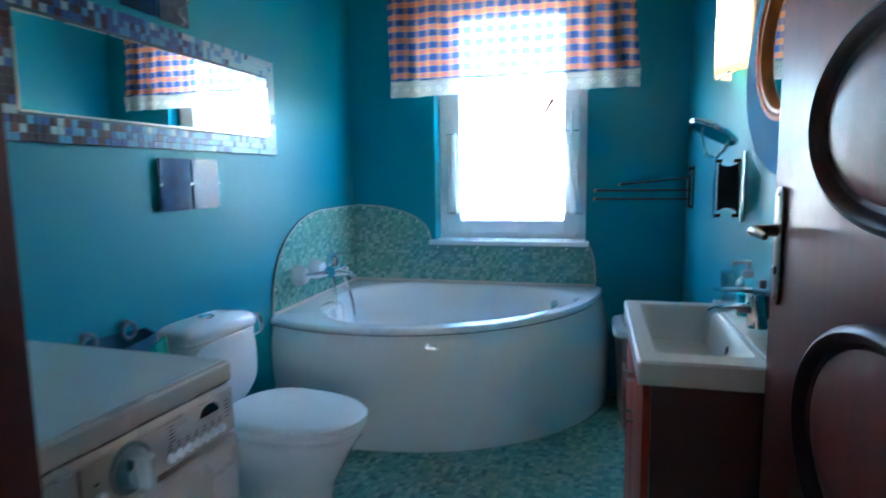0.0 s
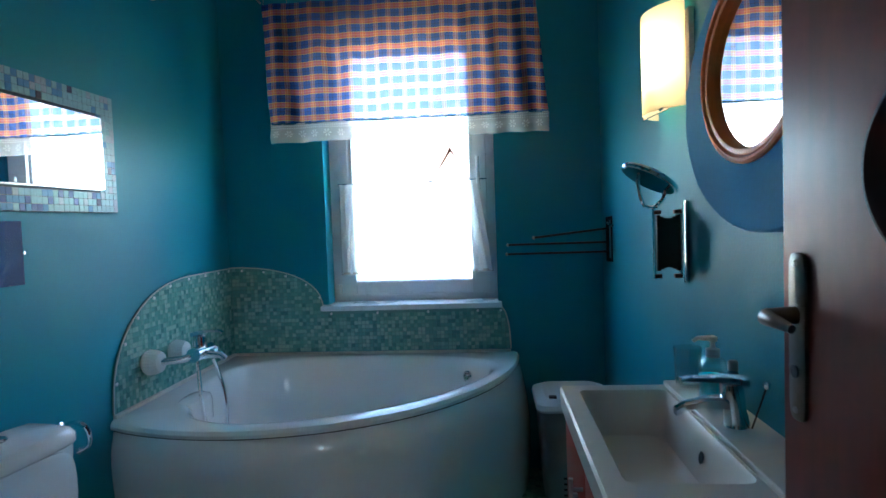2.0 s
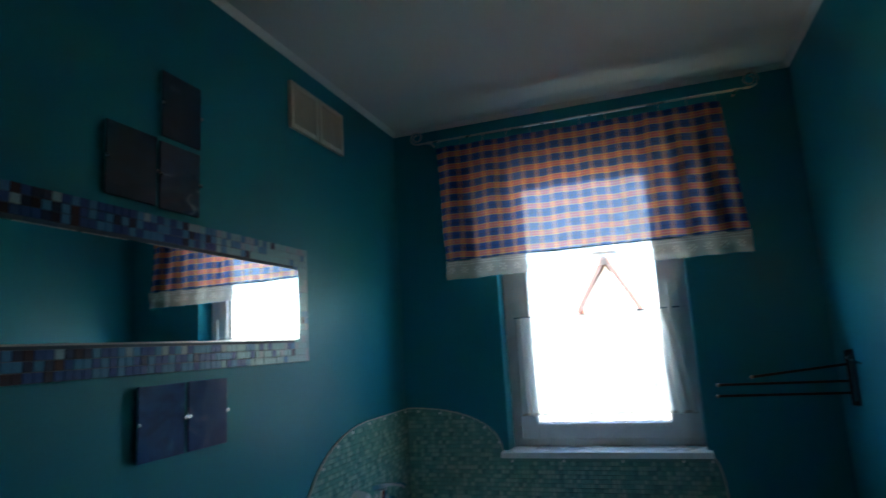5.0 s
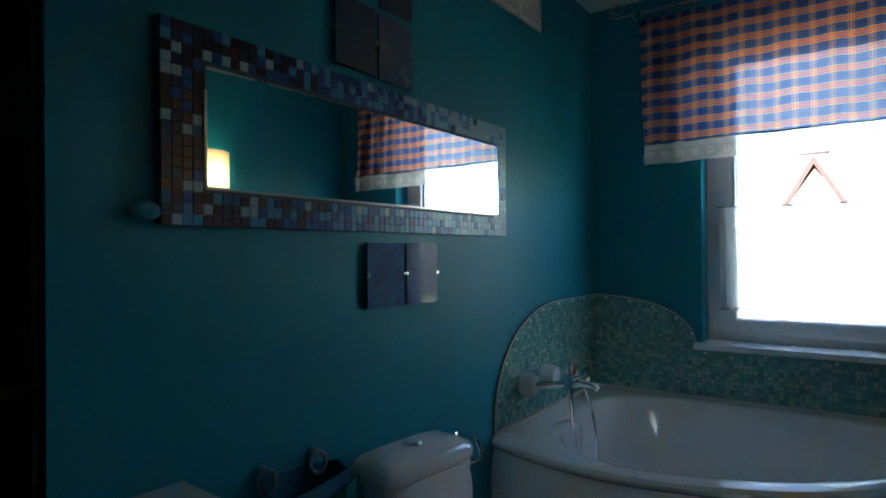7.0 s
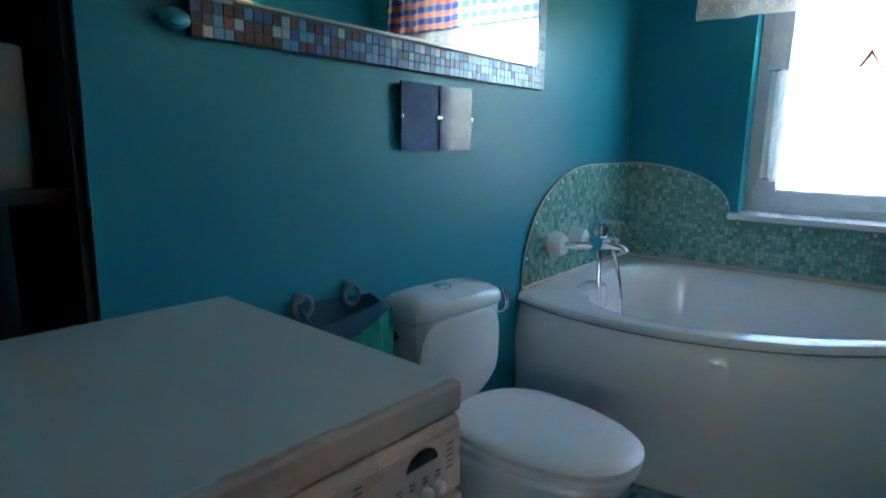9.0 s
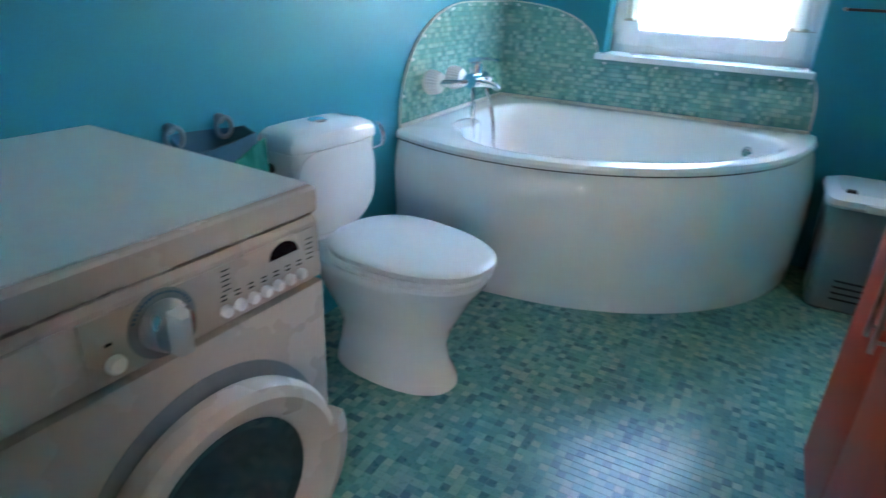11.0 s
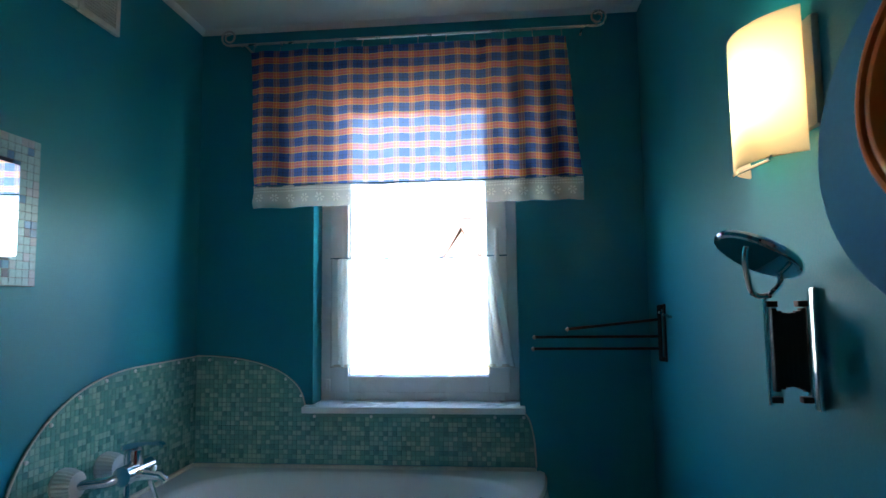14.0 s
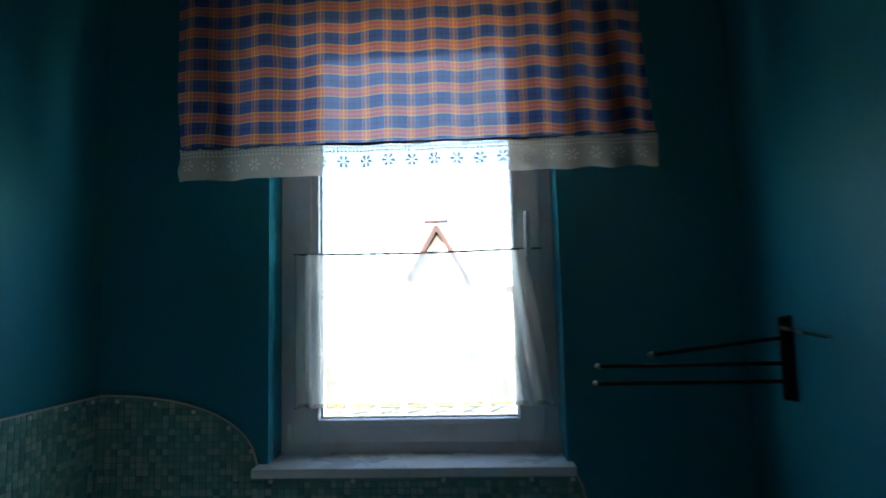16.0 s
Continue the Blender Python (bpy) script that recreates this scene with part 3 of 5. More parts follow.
# ---- curtains ----
def cloth_sheet(x0, x1, z0, z1, y, fold, nx, nz, skew0=0.0, skew1=0.0, seed=1.0, uv_scale=1.0, wave=9.0, thick=0.0012):
    """A hanging cloth with soft folds; u and v in metres along the cloth."""
    bm = bmesh.new()
    uv = bm.loops.layers.uv.new()
    grid, coords = [], {}
    for j in range(nz + 1):
        row = []
        v = j / nz
        for i in range(nx + 1):
            u = i / nx
            a = x0 + skew0 * v
            b = x1 + skew1 * v
            x = a + (b - a) * u
            z = z0 + (z1 - z0) * v
            f = fold * (0.55 + 0.9 * (1 - v)) * (0.7 + 1.2 * abs(2 * u - 1) ** 2) * (math.sin(wave * math.tau * u + 2.2 * math.sin(5 * u + seed)) * 0.55 + noise.noise(Vector((u * 17, v * 1.8, seed))) * 1.0)
            z += 0.004 * noise.noise(Vector((u * 6, v * 2, seed + 7)))
            p = bm.verts.new((x, y + f, z))
            coords[p] = ((x - x0) * uv_scale + 0.004 * noise.noise(Vector((u * 7, v * 5, 3))), (z - min(z0, z1)) + 0.004 * noise.noise(Vector((u * 9, v * 4, 9))))
            row.append(p)
        grid.append(row)
    for j in range(nz):
        for i in range(nx):
            fc = bm.faces.new((grid[j][i], grid[j][i + 1], grid[j + 1][i + 1], grid[j + 1][i]))
            for lp in fc.loops:
                lp[uv].uv = coords[lp.vert]
    return bm


cur = thing("curtain", (1.14, 4.57, 1.73), "blue and orange plaid half curtain with cream lace hem", "curtain")
part("cloth", cloth_sheet(0.462, 1.862, 1.828, 2.432, 4.572, 0.011, 150, 40, skew0=-0.02, skew1=-0.055, seed=2.0), M_PLAID, cur)
part("hem_seam", cloth_sheet(0.462, 1.862, 1.829, 1.835, 4.566, 0.012, 150, 1, seed=2.0), M_BAG, cur, "dark seam above the lace")
part("lace_hem", cloth_sheet(0.462, 1.862, 1.738, 1.834, 4.568, 0.010, 150, 8, seed=2.0), M_LACE, cur, "cream lace edging with flowers")
RODZ = 2.480
for i in range(12):
    x = 0.45 + i * 0.122
    bm = tube([(x, 4.586, RODZ - 0.052), (x, 4.592, RODZ - 0.014), (x, 4.600, RODZ + 0.0085), (x, 4.609, RODZ), (x, 4.607, RODZ - 0.012)], 0.0011, n=5, smooth_steps=3)
    part("hook", bm, M_STEEL, cur)

rod = thing("curtain_rod", (1.14, 4.60, RODZ), "thin wrought metal curtain rod with scroll ends", "curtain rod")
part("rod", tube([(0.33, 4.60, RODZ), (1.945, 4.60, RODZ)], 0.0055, n=10), M_STEEL, rod)
for s, x in ((-1, 0.33), (1, 1.945)):
    pts = [(x + s * (0.037 - 0.0009 * k) * math.sin(k * 0.36), 4.60, RODZ + 0.037 - (0.037 - 0.0009 * k) * math.cos(k * 0.36)) for k in range(28)]
    part("scroll", tube([(x - s * 0.02, 4.60, RODZ)] + pts, 0.0045, n=8), M_STEEL, rod)
    part("bracket", tube([(x - s * 0.06, YN, RODZ + 0.012), (x - s * 0.06, 4.62, RODZ + 0.012), (x - s * 0.06, 4.60, RODZ - 0.006)], 0.005, n=8), M_STEEL, rod)

sheer = thing("net_curtain", (1.14, 4.77, 1.04), "white sheer cafe net on a thin cord", "curtain")
part("net", cloth_sheet(0.745, 1.570, 1.045, 1.53, 4.796, 0.013, 110, 24, skew0=0.0, skew1=-0.075, seed=5.0, wave=15), M_SHEER, sheer)
part("hem", cloth_sheet(0.745, 1.570, 1.040, 1.052, 4.794, 0.012, 110, 1, seed=5.0, wave=15), M_LACE, sheer)
part("cord", tube([(0.74, 4.800, 1.532), (1.14, 4.800, 1.527), (1.545, 4.800, 1.533)], 0.0032, n=6), M_BAG, sheer)

# ---- bath ----
BX, BA, BB, BTOP = 0.60, 1.08, 1.165, 0.625


def bath_outline(a, b, z, n=72, inset=0.0):
    """West wall, front curve, north wall, as one closed ring at height z."""
    pts = []
    t0 = math.acos((XL + 0.004 - BX) / a)
    for i in range(n + 1):
        t = t0 * (1 - i / n)
        x = BX + a * math.cos(t)
        be = b + max(0.0, 1.15 - b) * max(0.0, (0.75 - x) / 0.6) ** 2
        pts.append(Vector((x, YN - 0.004 - be * math.sin(t), z)))
    x1, y1 = pts[-1].x, pts[0].y
    for i in range(1, 17):
        pts.append(Vector((x1 + (XL + 0.004 - x1) * i / 16, YN - 0.004, z)))
    for i in range(1, 16):
        pts.append(Vector((XL + 0.004, YN - 0.004 + (y1 - YN + 0.004) * i / 16, z)))
    return pts


def basin_ring(k, z, n=73):
    """Soft-cornered basin: the nearest of left, back and front edges, as seen from its centre."""
    cx, cy = 0.80, 4.22
    pts = []
    t0 = math.atan2(3.6 - cy, XL - cx)
    for i in range(n + 1):
        th = t0 + i / (n + 1) * math.tau
        c, s = math.cos(th), math.sin(th)
        ds = []
        if c < 0:
            ds.append((0.275 - cx) / c)
        if s > 0:
            ds.append((4.615 - cy) / s)
        A, B = 0.985, 1.062
        ex, ey = (cx - BX) / A, (cy - YN) / B
        qa, qb, qc = (c / A) ** 2 + (s / B) ** 2, 2 * (ex * c / A + ey * s / B), ex * ex + ey * ey - 1
        ds.append((-qb + math.sqrt(qb * qb - 4 * qa * qc)) / (2 * qa))
        p = 2.9
        d = 1.035 * sum(x ** -p for x in ds if x > 0) ** (-1 / p)
        pts.append(Vector((cx + d * k * c, cy + d * k * s, z)))
    return pts


bath = thing("bathtub", (0.6, 4.2, 0), "white acrylic corner bathtub with a curved apron", "bathtub")
rows = [(1.125, 1.045, 0.0), (1.134, 1.088, 0.12), (1.134, 1.142, 0.30), (1.124, 1.164, 0.40), (1.114, 1.169, 0.46), (1.106, 1.168, 0.50), (1.098, 1.162, 0.535), (1.088, 1.153, 0.562), (1.078, 1.143, 0.581)]
part("apron", loft([bath_outline(a, b, z) for a, b, z in rows], cap0=False, cap1=False), M_ACRYLIC, bath, "curved white apron panel")
part("joint", loft([bath_outline(1.070, 1.139, 0.574), bath_outline(1.070, 1.139, 0.594)], cap0=False, cap1=False), M_SEAL, bath, "thin dark joint under the rim")
outer = [bath_outline(1.060, 1.126, 0.587), bath_outline(1.080, 1.154, 0.587), bath_outline(1.087, 1.164, 0.592), bath_outline(1.088, 1.167, 0.605), bath_outline(1.080, 1.160, 0.618), bath_outline(1.062, 1.140, BTOP)]
bm = loft(outer, cap0=False, cap1=False)
n_ring = len(outer[0])
t0 = math.atan2(3.6 - 4.22, XL - 0.80)
top = outer[-1]
basin = [basin_ring(k, z, n_ring - 1) for k, z in ((1.06, BTOP + 0.001), (1.03, BTOP - 0.003), (1.0, BTOP - 0.016), (0.96, 0.545), (0.92, 0.44), (0.86, 0.34), (0.78, 0.275), (0.62, 0.246), (0.25, 0.238))]


def nearest_matched(ring, ref):
    """Turn the ring's start so that it runs beside the outer ring."""
    c = Vector((0.80, 4.22, 0))
    ang = [math.atan2(p.y - c.y, p.x - c.x) for p in ref]
    out = []
    for a in ang:
        best = None
        for i in range(len(ring)):
            p, q = ring[i], ring[(i + 1) % len(ring)]
            ap, aq = math.atan2(p.y - c.y, p.x - c.x), math.atan2(q.y - c.y, q.x - c.x)
            w = (aq - ap) % math.tau
            f = (a - ap) % math.tau
            if w > 0 and f <= w:
                best = p.lerp(q, f / w)
                break
        out.append(best or ring[0])
    return out


loft([top] + [nearest_matched(r, top) for r in basin], cap0=False, cap1=True, bm=bm)
bmesh.ops.remove_doubles(bm, verts=bm.verts, dist=0.0004)
part("tub", bm, M_ACRYLIC, bath)
part("overflow", lathe([(0.004, -0.004), (0.027, -0.002), (0.027, 0.004), (0.020, 0.008), (0.004, 0.006)], (1.425, 4.515, 0.545), (-0.6, -0.75, 0.25), 20), M_CHROME, bath, "round chrome overflow")
bm = bmesh.new()
for k in range(6):
    a = k * math.tau / 6
    lathe([(0.0035, 0), (0.0035, 0.0012)], Vector((1.4195, 4.508, 0.5475)) + Vector((0.78 * math.cos(a), -0.62 * math.cos(a), math.sin(a))) * 0.0125, (-0.6, -0.75, 0.25), 8, bm)
part("overflow_holes", bm, M_BLACK, bath)
part("drain", lathe([(0.034, 0), (0.034, 0.003), (0.026, 0.006), (0.006, 0.006)], (0.80, 4.22, 0.2385), (0, 0, 1), 20), M_CHROME, bath)
# moulded headrest
bm = bmesh.new()
loft([superellipse(0.325, 3.93, 0.05 * s, 0.11 * s, z, 24, 2.6) for s, z in ((1.0, 0.52), (1.0, 0.60), (0.9, 0.622), (0.6, 0.634), (0.15, 0.637))], bm=bm)
part("headrest", bm, M_ACRYLIC, bath)
bm = box(XL + 0.001, XL + 0.016, 3.665, YN - 0.012, BTOP - 0.004, BTOP + 0.014, 0.004)
box(XL + 0.016, 1.648, YN - 0.022, YN - 0.006, BTOP - 0.004, BTOP + 0.014, 0.004, bm=bm)
part("edge_strip", bm, M_TRIM, bath, "beige sealing strip along the walls")

# ---- tiled splashback: outline functions ----
SP0, SPX1 = 3.662, 1.648


def splash_west(y):
    if y < SP0:
        return 0.0
    u = max(0.0, (SP0 + 0.62 - y) / 0.62)
    return 0.64 + 0.46 * max(0.0, 1 - u ** 2.3) ** (1 / 2.3)


def splash_north(x):
    if x < 0.66:
        return 0.858 + 0.244 * max(0.0, 1 - ((x - 0.15) / 0.51) ** 2.3) ** 0.42
    if x < 1.60:
        return 0.858
    return 0.64 + 0.218 * math.sqrt(max(0.0, 1 - ((x - 1.60) / (SPX1 - 1.60)) ** 2))


splash = thing("splashback", (XL, YN, 0.64), "splashback of small green glass mosaic with studded rim", "splashback")


def panel(f, a, b, place, n=120):
    """Backing board under a curved top edge, 6 mm thick."""
    bm = bmesh.new()
    cols = []
    for i in range(n + 1):
        s = a + (b - a) * i / n
        z = max(f(s), 0.641)
        cols.append([bm.verts.new(place(s, d, zz)) for d, zz in ((0.0, 0.64), (0.006, 0.64), (0.006, z), (0.0, z))])
    for p, q in zip(cols, cols[1:]):
        for k in range(4):
            bm.faces.new((p[k], p[(k + 1) % 4], q[(k + 1) % 4], q[k]))
    bm.faces.new(cols[0][::-1])
    bm.faces.new(cols[-1])
    return bm


on_west = lambda s, d, z: (XL + d, s, z)
on_north = lambda s, d, z: (s, YN - d, z)
part("backing", panel(splash_west, SP0, YN - 0.001, on_west), M_GROUT, splash, smooth=False)
part("backing", panel(splash_north, XL + 0.007, SPX1, on_north), M_GROUT, splash, smooth=False)
edge = [(XL + 0.008, y, splash_west(y)) for y in [SP0 + 0.62 * (1 - math.cos(k * math.pi / 2 / 30)) for k in range(31)]] + [(XL + 0.008, 4.36 + k * 0.085, 1.10) for k in range(5)]
part("rim", tube(edge, 0.0035, n=6), M_TRIM, splash)
part("rim", tube([(x, YN - 0.008, splash_north(x)) for x in [0.162 + k * 0.0166 for k in range(30)] + [0.659]], 0.0035, n=6), M_TRIM, splash)
part("rim", tube([(x, YN - 0.008, splash_north(x)) for x in [1.601 + k * 0.0047 for k in range(11)]], 0.0035, n=6), M_TRIM, splash)
studs = [(XL + 0.009, y + 0.010, splash_west(y) - 0.012, (1, 0, 0)) for y in (3.675, 3.74, 3.83, 3.95, 4.08, 4.24, 4.40, 4.54, 4.66)]
studs += [(x, YN - 0.009, splash_north(x) - 0.016, (0, -1, 0)) for x in (0.22, 0.34, 0.46, 0.57, 0.64, 0.70, 0.95, 1.22, 1.48, 1.60)]
for x, y, z, ax in studs:
    part("stud", lathe([(0.007, 0), (0.007, 0.003), (0.004, 0.006), (0.001, 0.0065)], (x, y, z), ax, 10), M_STEP_WHITE, splash)

# ---- bath tap ----
tap = thing("bath_mixer_tap", (0.2, 3.98, 0.7), "chrome bath mixer tap with white ribbed rosettes", "tap")
for y in (3.885, 4.085):
    bm = bmesh.new()
    rings = []
    for r, h in ((0.044, 0.0), (0.049, 0.012), (0.046, 0.04), (0.038, 0.062), (0.030, 0.068), (0.012, 0.069)):
        rings.append([Vector((XL + 0.008 + h, y + (r + (0.0032 if (i % 2 and 0.0 < h < 0.068) else 0)) * math.cos(i * math.tau / 48), 0.785 + (r + (0.0032 if (i % 2 and 0.0 < h < 0.068) else 0)) * math.sin(i * math.tau / 48))) for i in range(48)])
    loft(rings, bm=bm)
    part("rosette", bm, M_PLASTIC, tap, "white ribbed plastic rosette")
    part("union", tube([(XL + 0.07, y, 0.785), (0.30, y + (4.0 - y) * 0.2, 0.79), (0.335, 3.985 + (y - 3.985) * 0.45, 0.80)], [0.015, 0.015, 0.016], n=12), M_CHROME, tap)
bm = tube([(0.340, 3.915, 0.803), (0.340, 4.055, 0.803)], 0.030, n=16)
lathe([(0.028, 0), (0.030, 0.03), (0.028, 0.062), (0.014, 0.072)], (0.335, 3.985, 0.808), (0, 0, 1), 18, bm)
part("body", bm, M_CHROME, tap)
part("spout", tube([(0.340, 3.990, 0.793), (0.375, 3.995, 0.792), (0.415, 4.000, 0.786), (0.436, 4.000, 0.768)], [0.022, 0.018, 0.015, 0.013], n=12), M_CHROME, tap)
bm = loft([[Vector((x, 3.985 + w * a, z + h * b)) for a, b in ((-1, -1), (1, -1), (1, 1), (-1, 1))] for x, w, z, h in ((0.306, 0.024, 0.878, 0.008), (0.34, 0.023, 0.886, 0.009), (0.385, 0.014, 0.893, 0.005), (0.425, 0.012, 0.890, 0.004), (0.438, 0.011, 0.882, 0.004))])
part("lever", bm, M_CHROME, tap)
part("diverter", lathe([(0.010, 0), (0.011, 0.012), (0.007, 0.018), (0.001, 0.019)], (0.395, 3.998, 0.802), (0, 0, 1), 14), M_CHROME, tap)
part("hose", tube([(0.350, 3.930, 0.783), (0.362, 3.912, 0.718), (0.372, 3.900, 0.638), (0.385, 3.900, 0.538), (0.405, 3.935, 0.458), (0.425, 3.990, 0.470), (0.420, 4.015, 0.578), (0.400, 4.020, 0.678), (0.380, 4.005, 0.768)], 0.0085, n=8, smooth_steps=6), M_CHROME, tap, "ribbed metal shower hose")

# ---- toilet ----
TY = 3.066
toilet = thing("toilet", (0.45, TY, 0), "white ceramic close-coupled toilet with lid shut", "toilet")


def bowl_ring(x0, x1, hw, z, n=40, power=2.3, wide=0.6):
    """Egg outline: wide towards the tank, rounded to the front."""
    cx = x0 + (x1 - x0) * (1 - wide)
    return superellipse(cx, TY, cx - x0, hw, z, n, power, front=x1 - cx)


part("bowl", loft([bowl_ring(0.33, 0.780, 0.132, 0.0), bowl_ring(0.332, 0.777, 0.129, 0.02), bowl_ring(0.338, 0.748, 0.100, 0.08), bowl_ring(0.34, 0.738, 0.092, 0.14), bowl_ring(0.315, 0.752, 0.112, 0.20), bowl_ring(0.29, 0.788, 0.145, 0.265), bowl_ring(0.265, 0.822, 0.170, 0.33), bowl_ring(0.255, 0.850, 0.184, 0.368), bowl_ring(0.255, 0.857, 0.188, 0.388), bowl_ring(0.258, 0.852, 0.184, 0.398), bowl_ring(0.27, 0.835, 0.172, 0.400)]), M_CERAMIC, toilet)
part("seat", loft([bowl_ring(0.36, 0.858, 0.186, 0.404, wide=0.64), bowl_ring(0.355, 0.868, 0.194, 0.410, wide=0.64), bowl_ring(0.355, 0.869, 0.195, 0.420, wide=0.64), bowl_ring(0.36, 0.862, 0.189, 0.427, wide=0.64)]), M_PLASTIC, toilet)
part("lid", loft([bowl_ring(0.355, 0.866, 0.190, 0.431, wide=0.64), bowl_ring(0.35, 0.874, 0.197, 0.437, wide=0.64), bowl_ring(0.35, 0.874, 0.197, 0.450, wide=0.64), bowl_ring(0.354, 0.868, 0.191, 0.455, wide=0.64), bowl_ring(0.372, 0.842, 0.170, 0.459, wide=0.64), bowl_ring(0.45, 0.72, 0.09, 0.461, wide=0.64)]), M_PLASTIC, toilet, "white closed seat lid")
for s_ in (-1, 1):
    part("bolt_cap", lathe([(0.011, 0), (0.011, 0.006), (0.006, 0.010), (0.001, 0.0105)], (0.52, TY + s_ * 0.112, 0.035), (0, s_, 0.15), 14), M_PLASTIC, toilet)


def tank_ring(x1, hw, z, bow=0.012, n=12):
    pts = [Vector((XL + 0.024, TY - hw, z)), Vector((x1 - 0.03, TY - hw, z)), Vector((x1 - 0.008, TY - hw + 0.006, z))]
    for i in range(n + 1):
        s = -1 + 2 * i / n
        pts.append(Vector((x1 + bow * (1 - s * s), TY + s * (hw - 0.018), z)))
    pts += [Vector((x1 - 0.008, TY + hw - 0.006, z)), Vector((x1 - 0.03, TY + hw, z)), Vector((XL + 0.024, TY + hw, z))]
    return pts


part("tank", loft([tank_ring(0.280, 0.125, 0.395), tank_ring(0.288, 0.148, 0.43), tank_ring(0.300, 0.168, 0.50), tank_ring(0.306, 0.184, 0.67), tank_ring(0.306, 0.186, 0.700)]), M_CERAMIC, toilet)
# raised front shield, narrowing to a rounded foot
rings = []
for q, d in ((1.0, 0.0), (1.0, 0.006), (0.93, 0.011)):
    ring = []
    for k in range(40):
        a = k * math.tau / 40
        c, sn = math.cos(a), math.sin(a)
        zz = math.copysign(abs(sn) ** 0.55, sn)
        hw = (0.172 if zz > 0 else 0.172 - 0.040 * zz * zz) * q
        yy = math.copysign(abs(c) ** 0.45, c) * hw
        z = 0.560 + 0.142 * q * zz
        ring.append(Vector((0.307 + 0.012 * (1 - (yy / 0.18) ** 2) - 0.024 * max(0.0, (0.50 - z) / 0.1) + d - 0.002, TY + yy, z)))
    rings.append(ring)
part("tank_front", loft(rings, cap0=False), M_CERAMIC, toilet, "raised rounded front shield of the tank")
bm = bmesh.new()
loft([tank_ring(0.309, 0.188, 0.703), tank_ring(0.313, 0.191, 0.710), tank_ring(0.312, 0.190, 0.734), tank_ring(0.302, 0.181, 0.750), tank_ring(0.278, 0.155, 0.762, 0.005), tank_ring(0.24, 0.08, 0.767, 0.002)], bm=bm)
part("tank_lid", bm, M_CERAMIC, toilet)
bm = lathe([(0.030, 0), (0.030, 0.004), (0.026, 0.008), (0.004, 0.0095)], (0.225, TY, 0.765), (0, 0, 1), 24)
part("flush_button", bm, M_CHROME, toilet, "round chrome flush button")
part("inlet_plug", lathe([(0.016, 0), (0.016, 0.008), (0.012, 0.012), (0.002, 0.012)], (0.215, TY - 0.183, 0.650), (0, -1, 0), 16), M_BLACK, toilet)
part("seat_hinge", tube([(0.355, TY - 0.09, 0.42), (0.355, TY + 0.09, 0.42)], 0.010, n=10), M_PLASTIC, toilet)

turn = Matrix.Translation((0.225, TY, 0)) @ Matrix.Rotation(radians(-6.5), 4, "Z") @ Matrix.Translation((-0.225, -TY, 0))
toilet.matrix_world = turn @ Matrix.Translation((0.45, TY, 0))

# paper holder beyond the tank
holder = thing("toilet_roll_holder", (XL, 3.405, 0.64), "curved chrome toilet roll holder without a roll", "roll holder")
part("rose", lathe([(0.022, 0), (0.022, 0.006), (0.012, 0.012), (0.002, 0.013)], (XL, 3.395, 0.685), (1, 0, 0), 16), M_CHROME, holder)
part("arm", tube([(XL + 0.008, 3.395, 0.685), (0.185, 3.395, 0.70), (0.215, 3.395, 0.705), (0.242, 3.395, 0.69), (0.250, 3.40, 0.655), (0.238, 3.405, 0.625), (0.215, 3.395, 0.612)], 0.0078, n=10, smooth_steps=5), M_CHROME, holder)
part("tip", lathe([(0.004, -0.008), (0.009, 0), (0.004, 0.008)], (0.213, 3.396, 0.611), (-1, 0.4, -0.4), 12), M_CHROME, holder)

# ---- washing machine ----
wm = thing("washing_machine", (0.46, 2.04, 0), "ivory front-loading washing machine with a round door", "washing machine")
WF, WB, WY0, WY1 = 0.795, 0.155, 1.742, 2.338
part("body", box(WB + 0.02, WF + 0.022, WY0 + 0.003, WY1 - 0.003, 0.02, 0.690, 0.006), M_WASHER, wm)
for y in (WY0 + 0.05, WY1 - 0.05):
    for x in (WB + 0.07, WF - 0.06):
        part("foot", lathe([(0.018, 0), (0.02, 0.004), (0.02, 0.018), (0.01, 0.024)], (x, y, 0), (0, 0, 1), 12), M_BLACK, wm)
rings = []
for y in (WY0, WY0 + 0.006, WY1 - 0.006, WY1):
    s = 0.004 if y in (WY0, WY1) else 0.0
    rings.append([Vector((x - (s if x > 0.4 else -s), y, z + (s if z < 0.75 else -s))) for x, z in ((WB + 0.02, 0.693), (WF + 0.004, 0.693), (WF + 0.018, 0.700), (WF + 0.014, 0.80), (WF + 0.008, 0.810), (WB + 0.02, 0.812))])
fascia = part("control_panel", loft(rings), M_WASHER, wm, smooth=False)
part("top", box(WB, WF + 0.016, WY0 - 0.001, WY1 + 0.001, 0.814, 0.862, 0.012, 3), M_WASHER, wm, "ivory top frame")
part("worktop", box(WB + 0.012, WF + 0.002, WY0 + 0.008, WY1 - 0.010, 0.8625, 0.8662, 0.0012), M_WASHTOP, wm, "pale grey laminate top sheet", smooth=False)


def fx(z):
    """Front of the sloping control panel at height z."""
    return WF + 0.018 - 0.004 * (z - 0.70) / 0.1


